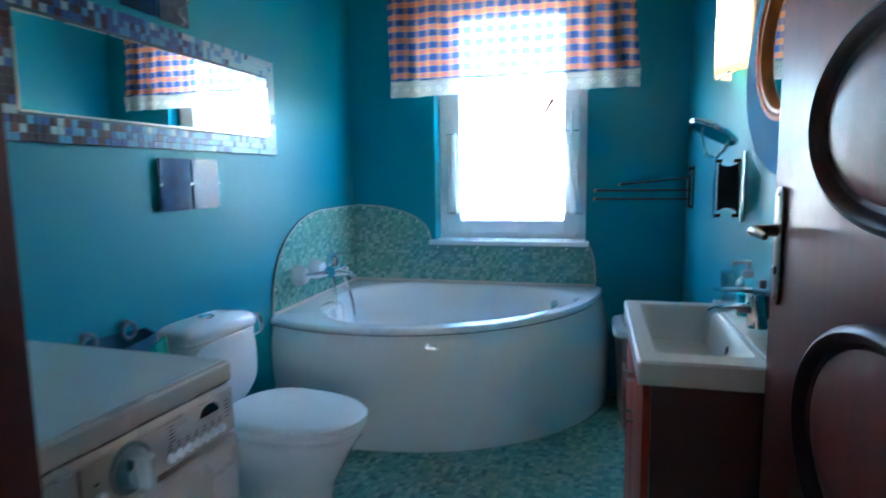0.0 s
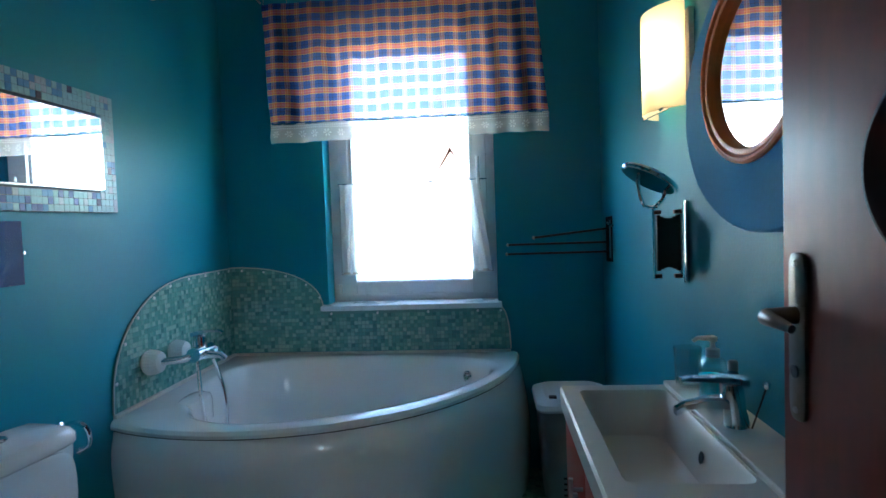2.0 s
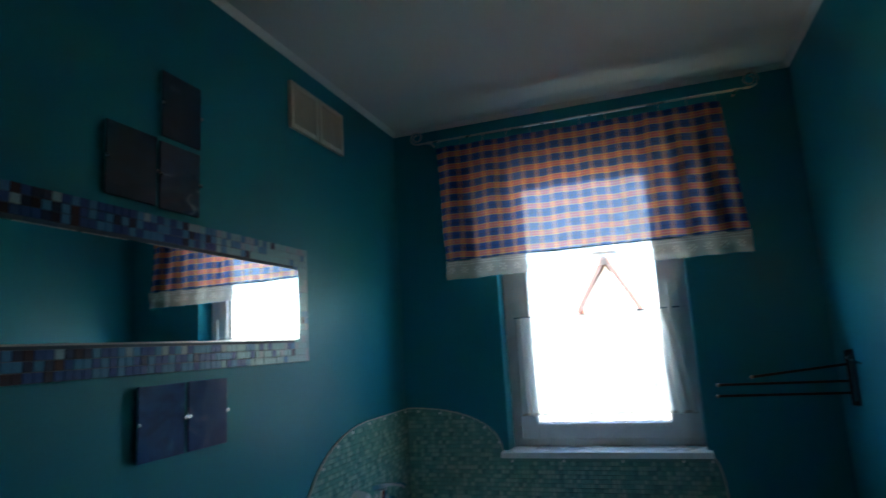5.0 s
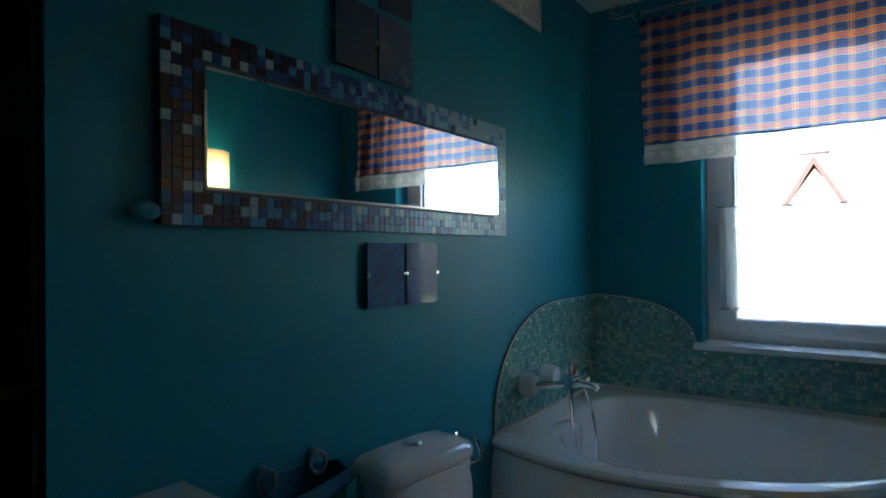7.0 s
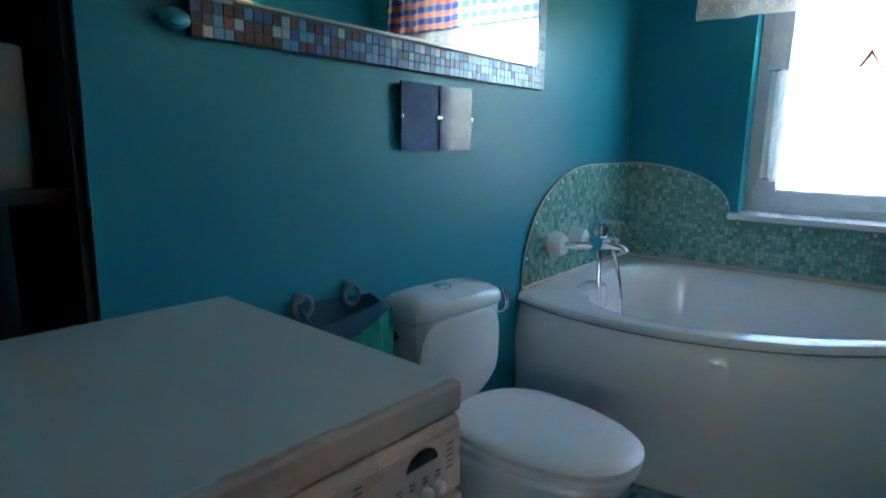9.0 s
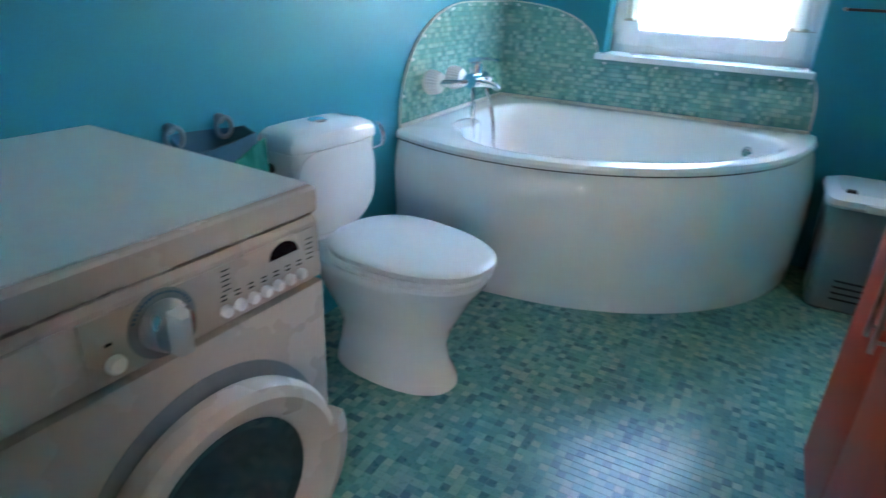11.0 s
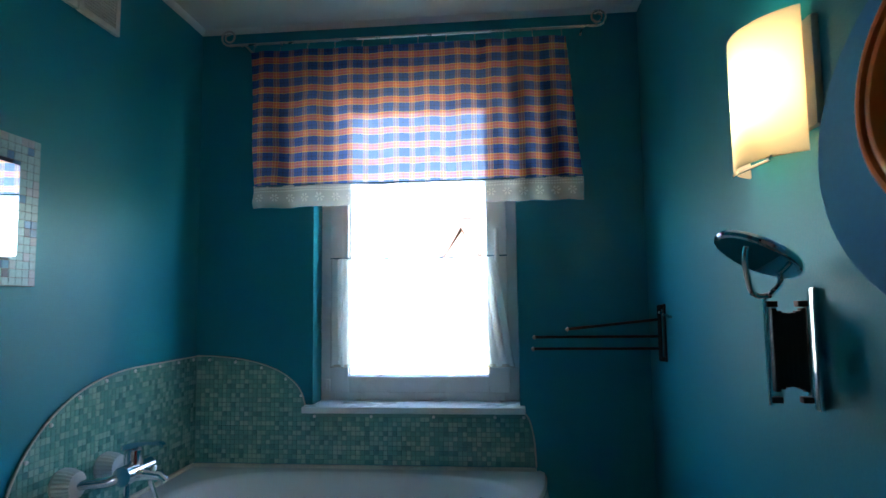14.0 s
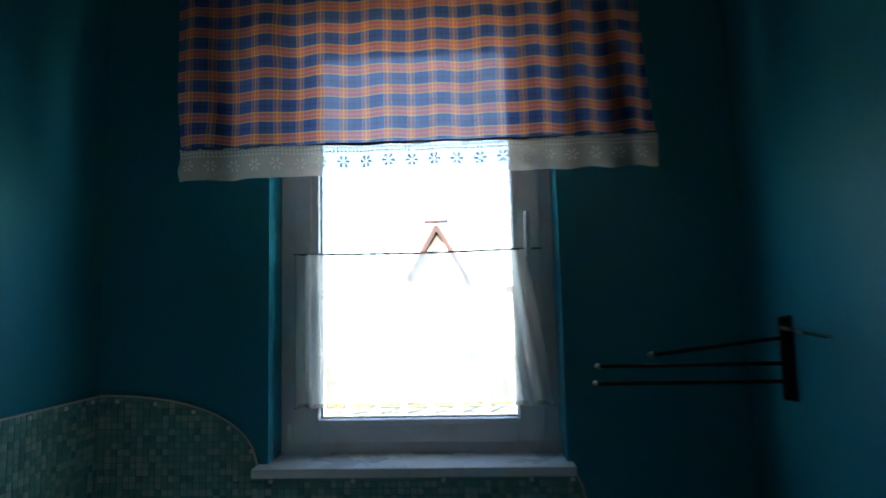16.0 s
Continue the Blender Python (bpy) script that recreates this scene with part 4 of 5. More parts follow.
part("panel_plate", box(fx(0.75) - 0.004, fx(0.75) + 0.003, 1.925, WY1 - 0.018, 0.706, 0.794, 0.002), M_WASHER, fascia)
part("drawer", box(fx(0.75) - 0.004, fx(0.75) + 0.006, WY0 + 0.012, 1.915, 0.704, 0.796, 0.004), M_WASHER, fascia, "ivory detergent drawer")
part("display", loft([[Vector((fx(0.77) + d, 2.250 + 0.031 * math.cos(k * math.pi / 16), 0.766 + 0.024 * math.sin(k * math.pi / 16))) for k in range(17)] for d in (0.001, 0.0045)]), M_DARKGLASS, fascia, "dark display window")
part("dial_ring", lathe([(0.050, 0), (0.050, 0.002), (0.040, 0.004), (0.034, 0.004)], (fx(0.75) + 0.002, 2.030, 0.749), (1, 0, 0), 36), M_BIN, fascia, "grey ring round the dial")
dial = part("dial", lathe([(0.036, 0), (0.036, 0.010), (0.033, 0.026), (0.030, 0.030), (0.004, 0.031)], (fx(0.75) + 0.003, 2.030, 0.749), (1, 0, 0), 32), M_STEEL, fascia, "round silver programme dial")
part("dial_grip", loft([[Vector((fx(0.75) + d, 2.030 + w * a, 0.749 + h * b)) for a, b in ((-1, -1), (1, -1), (1, 1), (-1, 1))] for d, w, h in ((0.030, 0.013, 0.031), (0.050, 0.011, 0.030), (0.057, 0.006, 0.026))]), M_SILVER, dial)
bm = bmesh.new()
for k in range(18):
    a = radians(20 + k * 8)
    box(fx(0.75) + 0.0045, fx(0.75) + 0.0055, 2.030 + 0.0445 * math.cos(a) - 0.0016, 2.030 + 0.0445 * math.cos(a) + 0.0016, 0.749 + 0.0445 * math.sin(a) - 0.0016, 0.749 + 0.0445 * math.sin(a) + 0.0016, bm=bm)
tagged(part("dial_marks", bm, M_BAG, fascia, smooth=False), kind="stuff")
for k in range(7):
    part("button", lathe([(0.0098, 0), (0.0098, 0.007), (0.007, 0.011), (0.001, 0.0112)], (fx(0.72) + 0.003, 2.128 + k * 0.0255, 0.722), (1, 0, 0), 12), M_PLASTIC, fascia)
    bm = bmesh.new()
    for j in range(2):
        box(fx(0.74) + 0.003, fx(0.74) + 0.004, 2.123 + k * 0.0255, 2.133 + k * 0.0255, 0.738 + j * 0.007, 0.740 + j * 0.007, bm=bm)
    part("button_mark", bm, M_BLACK, fascia, smooth=False)
bm = bmesh.new()
for k in range(5):
    box(fx(0.76) + 0.003, fx(0.76) + 0.004, 2.128, 2.142, 0.752 + k * 0.008, 0.754 + k * 0.008, bm=bm)
    box(fx(0.76) + 0.003, fx(0.76) + 0.004, 2.300, 2.314, 0.740 + k * 0.009, 0.742 + k * 0.009, bm=bm)
tagged(part("printed_marks", bm, M_BLACK, fascia, smooth=False), kind="stuff")
part("power_button", lathe([(0.013, 0), (0.013, 0.006), (0.010, 0.010), (0.001, 0.0105)], (fx(0.72) + 0.003, 1.958, 0.725), (1, 0, 0), 18), M_PLASTIC, fascia)
part("indicator", box(fx(0.75) + 0.003, fx(0.75) + 0.004, 1.951, 1.960, 0.752, 0.756), M_BLACK, fascia, smooth=False)
DC = Vector((WF + 0.022, 2.075, 0.405))
part("door_recess", lathe([(0.228, -0.001), (0.228, 0.002), (0.218, 0.003), (0.20, 0.003), (0.05, 0.0035)], DC, (1, 0, 0), 56), M_BIN, wm, "dark grey recess round the door")
pdoor = part("porthole_door", lathe([(0.198, 0.010), (0.212, 0.022), (0.215, 0.040), (0.208, 0.055), (0.192, 0.064), (0.170, 0.060), (0.152, 0.044), (0.146, 0.034), (0.14, 0.020)], DC, (1, -0.05, 0.0), 64), M_WASHER, wm, "round ivory door ring")
part("door_glass", lathe([(0.150, 0.030), (0.146, 0.036), (0.12, 0.028), (0.075, 0.016), (0.004, 0.012)], DC, (1, -0.05, 0.0), 48), M_DARKGLASS, pdoor, "dark bowl-shaped glass")
rings = []
for k in range(13):
    a = radians(14 - 62 * k / 12)
    w = 0.5 + 0.5 * math.sin(math.pi * min(1.0, 0.25 + k / 14))
    rings.append([Vector((DC.x + x, DC.y + r * math.cos(a), DC.z + r * math.sin(a))) for x, r in ((0.036, 0.168), (0.060 + 0.010 * w, 0.172), (0.066 + 0.014 * w, 0.200), (0.060 + 0.010 * w, 0.216 + 0.016 * w), (0.036, 0.214 + 0.012 * w))])
part("door_handle", loft(rings), M_WASHER, pdoor, "ivory grip on the door ring")

askew = Matrix.Translation((0.81, 2.335, 0)) @ Matrix.Rotation(radians(-3.6), 4, "Z") @ Matrix.Translation((-0.81, -2.335, 0))
wm.matrix_world = askew @ Matrix.Translation((0.468, 2.046, 0))

# ---- hooks and bag ----
for y in (2.585, 2.745):
    hk = thing("wall_hook", (XL, y, 0.78), "small blue-grey ring hook above a hanging pouch", "hook", group="hooks by the toilet")
    part("plate", lathe([(0.014, 0), (0.014, 0.010), (0.010, 0.016), (0.002, 0.017)], (XL, y, 0.816), (1, 0, 0), 20), M_HOOK, hk)
    part("loop", tube([(XL + 0.020 + 0.006 * math.sin(a), y + 0.021 * math.sin(a), 0.795 + 0.027 * math.cos(a)) for a in [k * math.tau / 20 for k in range(21)]], 0.0062, n=8), M_HOOK, hk, "blue-grey plastic ring")
bag = thing("hanging_pouch", (0.2, 2.66, 0.5), "dark teal cloth pouch with a turquoise cloth inside, hung on hooks", "pouch")


def pouch_ring(z, d, y0, y1, n=18):
    pts = []
    for i in range(n):
        t = math.tau * i / n
        c, s = math.cos(t), math.sin(t)
        pts.append(Vector((XL + 0.006 + d / 2 + d / 2 * math.copysign(abs(c) ** 0.6, c), (y0 + y1) / 2 + (y1 - y0) / 2 * math.copysign(abs(s) ** 0.6, s), z + 0.008 * math.sin(2 * t) + (0.02 if c < 0 else 0))))
    return pts


bm = loft([pouch_ring(0.50, 0.08, 2.57, 2.79), pouch_ring(0.62, 0.11, 2.56, 2.80), pouch_ring(0.775, 0.10, 2.56, 2.80)], cap0=True, cap1=False)
loft([pouch_ring(0.775, 0.10, 2.56, 2.80), pouch_ring(0.775, 0.094, 2.566, 2.794), pouch_ring(0.66, 0.092, 2.57, 2.79)], cap0=False, cap1=True, bm=bm)
part("pouch", bm, M_BAG, bag)
bm = bmesh.new()
rows_ = []
for j in range(9):
    v = j / 8
    rows_.append([Vector((0.277 + 0.004 * math.sin(i * 0.9 + j * 0.8) + 0.003 * math.sin(i * 2.3 - j * 1.1) - 0.010 * (1 - v), 2.590 + 0.207 * i / 20, 0.700 + 0.072 * (i / 20) ** 1.3 - (0.17 + 0.07 * i / 20) * v + 0.004 * math.sin(i * 0.9))) for i in range(21)])
back = [[p - Vector((0.006, 0, 0)) for p in r] for r in rows_]
loft([r + bk[::-1] for r, bk in zip(rows_, back)], bm=bm)
part("cloth", bm, M_TOWEL, bag, "turquoise cloth draped over the front")

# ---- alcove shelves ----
shelf = thing("alcove_shelf", (NICHE_X + 0.18, 1.88, 0.86), "shelves in the wall alcove, coloured near-black for its shade", "shelf")
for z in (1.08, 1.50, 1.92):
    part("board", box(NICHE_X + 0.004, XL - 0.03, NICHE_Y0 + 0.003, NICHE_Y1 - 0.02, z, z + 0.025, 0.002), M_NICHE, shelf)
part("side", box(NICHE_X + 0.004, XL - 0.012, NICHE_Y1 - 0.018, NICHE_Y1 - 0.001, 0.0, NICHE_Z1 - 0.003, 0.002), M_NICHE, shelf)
roll = thing("paper_roll", (0.02, 2.02, 1.105), "white kitchen paper roll standing on a dark shelf", "paper roll")
part("paper", lathe([(0.02, 0), (0.058, 0.0), (0.060, 0.004), (0.060, 0.236), (0.058, 0.24), (0.02, 0.24)], (0.03, 2.03, 1.105), (0, 0, 1), 28), M_PAPER, roll)
part("core", lathe([(0.019, 0.002), (0.021, 0.002), (0.021, 0.241), (0.019, 0.241)], (0.03, 2.03, 1.105), (0, 0, 1), 20), M_TRIM, roll)

# ---- vanity and washbasin ----
VX, VY0, VY1 = 1.752, 2.562, 3.212
van = thing("vanity_cabinet", (1.94, 2.89, 0), "glossy orange-red two-door vanity cabinet under the washbasin", "cabinet")
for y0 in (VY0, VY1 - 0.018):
    part("side_panel", box(VX + 0.02, XR - 0.004, y0, y0 + 0.018, 0.07, 0.7955, 0.002), M_VAN_SIDE, van, "red wooden side, darkened in colour for shade")
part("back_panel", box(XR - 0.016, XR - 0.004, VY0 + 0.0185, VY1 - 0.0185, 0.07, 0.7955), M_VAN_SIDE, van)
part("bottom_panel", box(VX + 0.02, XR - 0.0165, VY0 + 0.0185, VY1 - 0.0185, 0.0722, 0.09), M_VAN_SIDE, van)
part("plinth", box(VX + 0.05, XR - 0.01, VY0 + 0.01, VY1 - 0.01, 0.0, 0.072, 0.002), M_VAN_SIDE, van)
mid = 2.885
for y0, y1, hy in ((VY0, mid - 0.002, mid - 0.042), (mid + 0.002, VY1, mid + 0.030)):
    d = part("door", box(VX, VX + 0.0185, y0, y1, 0.05, 0.790, 0.003), M_ORANGE_RED, van, "glossy orange-red door")
    bm = tube([(VX - 0.026, hy, 0.565), (VX - 0.026, hy, 0.735)], 0.0055, n=10)
    for z in (0.59, 0.71):
        tube([(VX - 0.026, hy, z), (VX + 0.001, hy, z)], 0.0045, n=8, bm=bm)
    part("handle", bm, M_STEEL, d, "steel bar handle")

SX0, SX1, SY0, SY1, SZ0, SZ1 = 1.738, XR - 0.002, 2.543, 3.222, 0.797, 0.858
sink = thing("washbasin", (1.94, 2.89, SZ0), "white ceramic washbasin with a square bowl", "washbasin")
EX0, EX1, EY0, EY1 = SX0 + 0.045, 2.005, SY0 + 0.075, SY1 - 0.045


def rect_ring(x0, x1, y0, y1, z, r, n=5, zx=0.0):
    pts = []
    for cx, cy, a0 in ((x1 - r, y1 - r, 0), (x0 + r, y1 - r, 90), (x0 + r, y0 + r, 180), (x1 - r, y0 + r, 270)):
        for k in range(n + 1):
            a = radians(a0 + 90 * k / n)
            x = cx + r * math.cos(a)
            pts.append(Vector((x, cy + r * math.sin(a), z + zx * (x - x0))))
    return pts


bm = loft([rect_ring(EX0 - 0.008, EX1 + 0.008, EY0 - 0.008, EY1 + 0.008, SZ0, 0.03), rect_ring(SX0 + 0.012, SX1, SY0 + 0.012, SY1 - 0.012, SZ0, 0.006), rect_ring(SX0 + 0.002, SX1, SY0 + 0.002, SY1 - 0.002, SZ0 + 0.004, 0.008), rect_ring(SX0, SX1, SY0, SY1, SZ1 - 0.006, 0.010), rect_ring(SX0 + 0.005, SX1, SY0 + 0.005, SY1 - 0.005, SZ1, 0.010),
           rect_ring(EX0, EX1, EY0, EY1, SZ1 - 0.001, 0.022), rect_ring(EX0 + 0.006, EX1 - 0.005, EY0 + 0.006, EY1 - 0.006, SZ1 - 0.010, 0.025), rect_ring(EX0 + 0.014, EX1 - 0.012, EY0 + 0.020, EY1 - 0.016, SZ1 - 0.060, 0.032), rect_ring(EX0 + 0.026, EX1 - 0.022, EY0 + 0.040, EY1 - 0.040, SZ1 - 0.108, 0.045), rect_ring(EX0 + 0.048, EX1 - 0.042, EY0 + 0.075, EY1 - 0.085, SZ1 - 0.126, 0.05), rect_ring(EX0 + 0.078, EX1 - 0.070, EY0 + 0.13, EY1 - 0.20, SZ1 - 0.131, 0.025)], cap0=False)
part("basin", bm, M_SINK, sink)
part("back_ledge", box(2.012, SX1 - 0.001, SY0 + 0.012, SY1 - 0.003, SZ1 - 0.003, SZ1 + 0.012, 0.005, 3), M_SINK, sink)
part("drain", lathe([(0.032, 0), (0.032, 0.003), (0.024, 0.006), (0.018, 0.004), (0.002, 0.004)], (1.905, 2.858, SZ1 - 0.1285), (0, 0, 1), 24), M_CHROME, sink, "chrome drain ring")
bm = lathe([(0.011, 0), (0.013, 0.002), (0.009, 0.003), (0.001, 0.001)], (1.990, 2.86, SZ1 - 0.055), (-1, 0, 0.22), 18)
part("overflow_hole", bm, M_BLACK, sink)
LZ = SZ1 + 0.012
st = thing("basin_mixer_tap", (2.06, 2.865, LZ), "chrome single-lever basin tap", "tap")
part("body", loft([[Vector((2.062 + dx + 0.024 * sx * math.cos(a), 2.865 + 0.024 * sx * math.sin(a), LZ + z)) for a in [k * math.tau / 20 for k in range(20)]] for dx, sx, z in ((0, 1.15, 0), (0, 1.08, 0.008), (-0.004, 0.95, 0.035), (-0.008, 0.98, 0.072), (-0.01, 0.88, 0.088))]), M_CHROME, st)
part("spout", loft([[Vector((x, 2.865 - 0.03 * (2.05 - x) * 4 + w * a, z + h * b)) for a, b in ((-1, -1), (1, -1), (1, 0.5), (0.6, 1), (-0.6, 1), (-1, 0.5))] for x, z, w, h in ((2.06, LZ + 0.050, 0.018, 0.013), (2.0, LZ + 0.054, 0.015, 0.009), (1.955, LZ + 0.047, 0.013, 0.008), (1.935, LZ + 0.036, 0.012, 0.008))]), M_CHROME, st)
part("lever", loft([[Vector((x, 2.86 - 0.03 * (2.05 - x) * 4 + w * a, z + h * b)) for a, b in ((-1, -1), (1, -1), (1, 1), (-1, 1))] for x, z, w, h in ((2.082, LZ + 0.094, 0.019, 0.007), (2.04, LZ + 0.100, 0.017, 0.006), (1.98, LZ + 0.103, 0.012, 0.004), (1.945, LZ + 0.104, 0.010, 0.003))]), M_CHROME, st)
part("plug_rod", tube([(2.085, 2.845, LZ), (2.088, 2.815, LZ + 0.055), (2.09, 2.79, LZ + 0.10)], 0.0018, n=6), M_DARKMETAL, st)
part("plug_knob", lathe([(0.003, -0.008), (0.006, -0.004), (0.006, 0.004), (0.003, 0.008)], (2.09, 2.787, LZ + 0.105), (0, -0.4, 1), 12), M_CHROME, st)
soap = thing("soap_dispenser", (2.065, 3.03, LZ), "clear pump bottle of turquoise liquid soap", "soap dispenser")
part("bottle", loft([superellipse(2.066, 3.005, a, b, LZ + z, 24, 3.0) for a, b, z in ((0.026, 0.036, 0.0), (0.029, 0.040, 0.006), (0.029, 0.040, 0.085), (0.024, 0.032, 0.105), (0.013, 0.013, 0.116), (0.013, 0.013, 0.124))]), M_GLASSWARE, soap, "clear plastic bottle")
part("soap", loft([superellipse(2.066, 3.005, a, b, LZ + z, 24, 3.0) for a, b, z in ((0.024, 0.034, 0.003), (0.027, 0.038, 0.008), (0.027, 0.038, 0.066))]), M_LIQUID, soap, "turquoise liquid")
bm = lathe([(0.015, 0.112), (0.015, 0.130), (0.006, 0.133), (0.005, 0.146), (0.010, 0.148), (0.010, 0.158), (0.003, 0.161)], (2.066, 3.005, LZ), (0, 0, 1), 16)
tube([(2.066, 3.005, LZ + 0.154), (2.035, 3.01, LZ + 0.155), (2.024, 3.011, LZ + 0.147)], [0.007, 0.005, 0.004], n=8, bm=bm)
part("pump", bm, M_PLASTIC, soap, "white pump head")
cup = solo("glass_tumbler", lathe([(0.002, 0.0), (0.029, 0.0), (0.031, 0.004), (0.035, 0.10), (0.033, 0.10), (0.029, 0.006), (0.002, 0.005)], (2.06, 3.165, LZ), (0, 0, 1), 24), M_GLASSWARE, "clear glass tumbler on the basin ledge", "tumbler", at=(2.06, 3.165, LZ))
tb = thing("small_bottle", (2.095, 2.965, LZ), "small dark blue bottle with a grey cap", "bottle")
part("bottle", lathe([(0.018, 0), (0.02, 0.004), (0.02, 0.07), (0.010, 0.085), (0.009, 0.09)], (2.095, 2.965, LZ), (0, 0, 1), 18), M_BAG, tb)
part("cap", lathe([(0.011, 0.09), (0.011, 0.108), (0.008, 0.112), (0.001, 0.112)], (2.095, 2.965, LZ), (0, 0, 1), 14), M_BIN, tb)

# ---- laundry bin ----
lb = thing("laundry_bin", (1.91, 4.40, 0), "grey plastic bin with a pale lid beside the bath", "bin")
bm = loft([rect_ring(1.790, 2.040, 4.285, 4.540, 0.0, 0.03), rect_ring(1.780, 2.050, 4.275, 4.550, 0.01, 0.035), rect_ring(1.755, 2.075, 4.235, 4.590, 0.455, 0.04)])
part("body", bm, M_BIN, lb)
bm = loft([rect_ring(1.745, 2.085, 4.222, 4.602, 0.450, 0.045), rect_ring(1.740, 2.090, 4.216, 4.608, 0.462, 0.05), rect_ring(1.745, 2.085, 4.222, 4.602, 0.482, 0.05), rect_ring(1.785, 2.045, 4.265, 4.56, 0.503, 0.05), rect_ring(1.80, 2.03, 4.28, 4.545, 0.496, 0.04)])
part("lid", bm, M_BIN_LID, lb, "pale ribbed lid")
bm = bmesh.new()
for k in range(5):
    box(1.955 + k * 0.016, 1.962 + k * 0.016, 4.31, 4.40, 0.496, 0.499, bm=bm)
part("lid_slots", bm, M_BLACK, lb, smooth=False)
part("lid_handle", box(1.80, 1.835, 4.27, 4.30, 0.495, 0.512, 0.006), M_BLACK, lb)
for k in range(4):
    z = 0.055 + k * 0.027
    yf = 4.275 - 0.040 * (z - 0.01) / 0.445
    part("slot", box(1.855, 1.985, yf - 0.0025, yf + 0.004, z, z + 0.009, 0.001), M_BLACK, lb, smooth=False)
part("lid_catch", box(1.87, 1.96, 4.209, 4.222, 0.452, 0.480, 0.004), M_BIN_LID, lb)

# ---- towel rack ----
rack = thing("towel_rack", (XR, 4.46, 1.2), "dark bronze swing-arm towel rack", "towel rack")
part("plate", box(XR - 0.008, XR - 0.001, 4.445, 4.475, 1.095, 1.312, 0.003), M_DARKMETAL, rack)
part("spindle", tube([(XR - 0.022, 4.46, 1.10), (XR - 0.022, 4.46, 1.305)], 0.008, n=12), M_DARKMETAL, rack)
for z, tx, ty in ((1.222, 1.76, 4.40), (1.19, 1.64, 4.46), (1.145, 1.635, 4.47)):
    arm = part("arm", tube([(XR - 0.022, 4.46, z + (0.032 if tx > 1.7 else 0.0)), (tx, ty, z)], 0.0055, n=10), M_DARKMETAL, rack)
    part("tip", lathe([(0.002, -0.008), (0.009, 0), (0.002, 0.008)], (tx, ty, z), (1, 0, 0), 12), M_BRASSY, arm)
part("arm", tube([(XR - 0.022, 4.46, 1.28), (XR - 0.04, 4.30, 1.272), (XR - 0.05, 4.20, 1.27)], 0.005, n=8), M_STEEL, rack)
for z in (1.105, 1.30):
    part("bracket", tube([(XR - 0.002, 4.46, z), (XR - 0.024, 4.46, z)], 0.009, n=10), M_DARKMETAL, rack)

# ---- shaving mirror ----
mag = thing("shaving_mirror", (XR, 3.36, 1.23), "chrome extending shaving mirror on a scissor arm", "mirror")
part("plate", box(XR - 0.014, XR - 0.001, 3.348, 3.368, 1.112, 1.350, 0.005, 3), M_CHROME, mag, "polished wall plate")
part("hinge_pin", tube([(XR - 0.024, 3.357, 1.128), (XR - 0.024, 3.357, 1.325)], 0.005, n=10), M_CHROME, mag)
RX = XR - 0.100
part("outer_pin", tube([(RX, 3.352, 1.125), (RX, 3.352, 1.33)], 0.005, n=10), M_CHROME, mag)
nst = 7
for k in range(nst):
    x = RX + 0.013 + (XR - 0.034 - RX - 0.013) * k / (nst - 1)
    pinch = 0.010 * math.sin(math.pi * k / (nst - 1))
    bm = box(x - 0.0050, x + 0.0050, 3.346, 3.360, 1.15 + pinch, 1.31 - pinch, 0.002)
    part("scissor_link", bm, M_NICHE, mag, "folded near-black scissor link")
for z in (1.135, 1.318):
    for x0 in (RX, XR - 0.024):
        part("clip", box(min(x0, x0 + (0.02 if x0 == RX else -0.02)), max(x0, x0 + (0.02 if x0 == RX else -0.02)), 3.344, 3.362, z - 0.006, z + 0.006, 0.002), M_DARKMETAL, mag)
MC, MN = Vector((2.02, 3.35, 1.415)), Vector((-0.50, -0.10, -0.86)).normalized()
part("rim", lathe([(0.076, -0.008), (0.083, -0.006), (0.085, 0.0), (0.083, 0.006), (0.076, 0.008)], MC, MN, 48), M_CHROME, mag)
part("glass", lathe([(0.0765, -0.0085), (0.0765, 0.0085)], MC, MN, 48), M_MIRROR, mag, smooth=False)
a_ax = Vector((0.88, 0.0, -0.46)).normalized()
yo = [MC - a_ax * 0.05 + Vector((0, -0.06, -0.012)), MC - a_ax * 0.05 + Vector((0, -0.05, -0.04)), MC + Vector((-0.022, -0.02, -0.075)), Vector((RX + 0.004, 3.348, 1.335)), MC + Vector((0.018, -0.01, -0.075)), MC + a_ax * 0.04 + Vector((0, -0.005, -0.04)), MC + a_ax * 0.05 + Vector((0, 0.01, -0.012))]
part("yoke", tube(yo, 0.0055, n=8, smooth_steps=5), M_CHROME, mag)

# ---- wall lamp ----
lamp = thing("wall_lamp", (XR, 3.44, 1.76), "lit wall lamp with a curved amber glass shade", "wall lamp")
LR, LA = 0.165, radians(58)


def shade_pt(a, z, r):
    return Vector((2.112 - (r * math.cos(a) - LR * math.cos(LA)) * 1.0, 3.455 + r * math.sin(a), z))


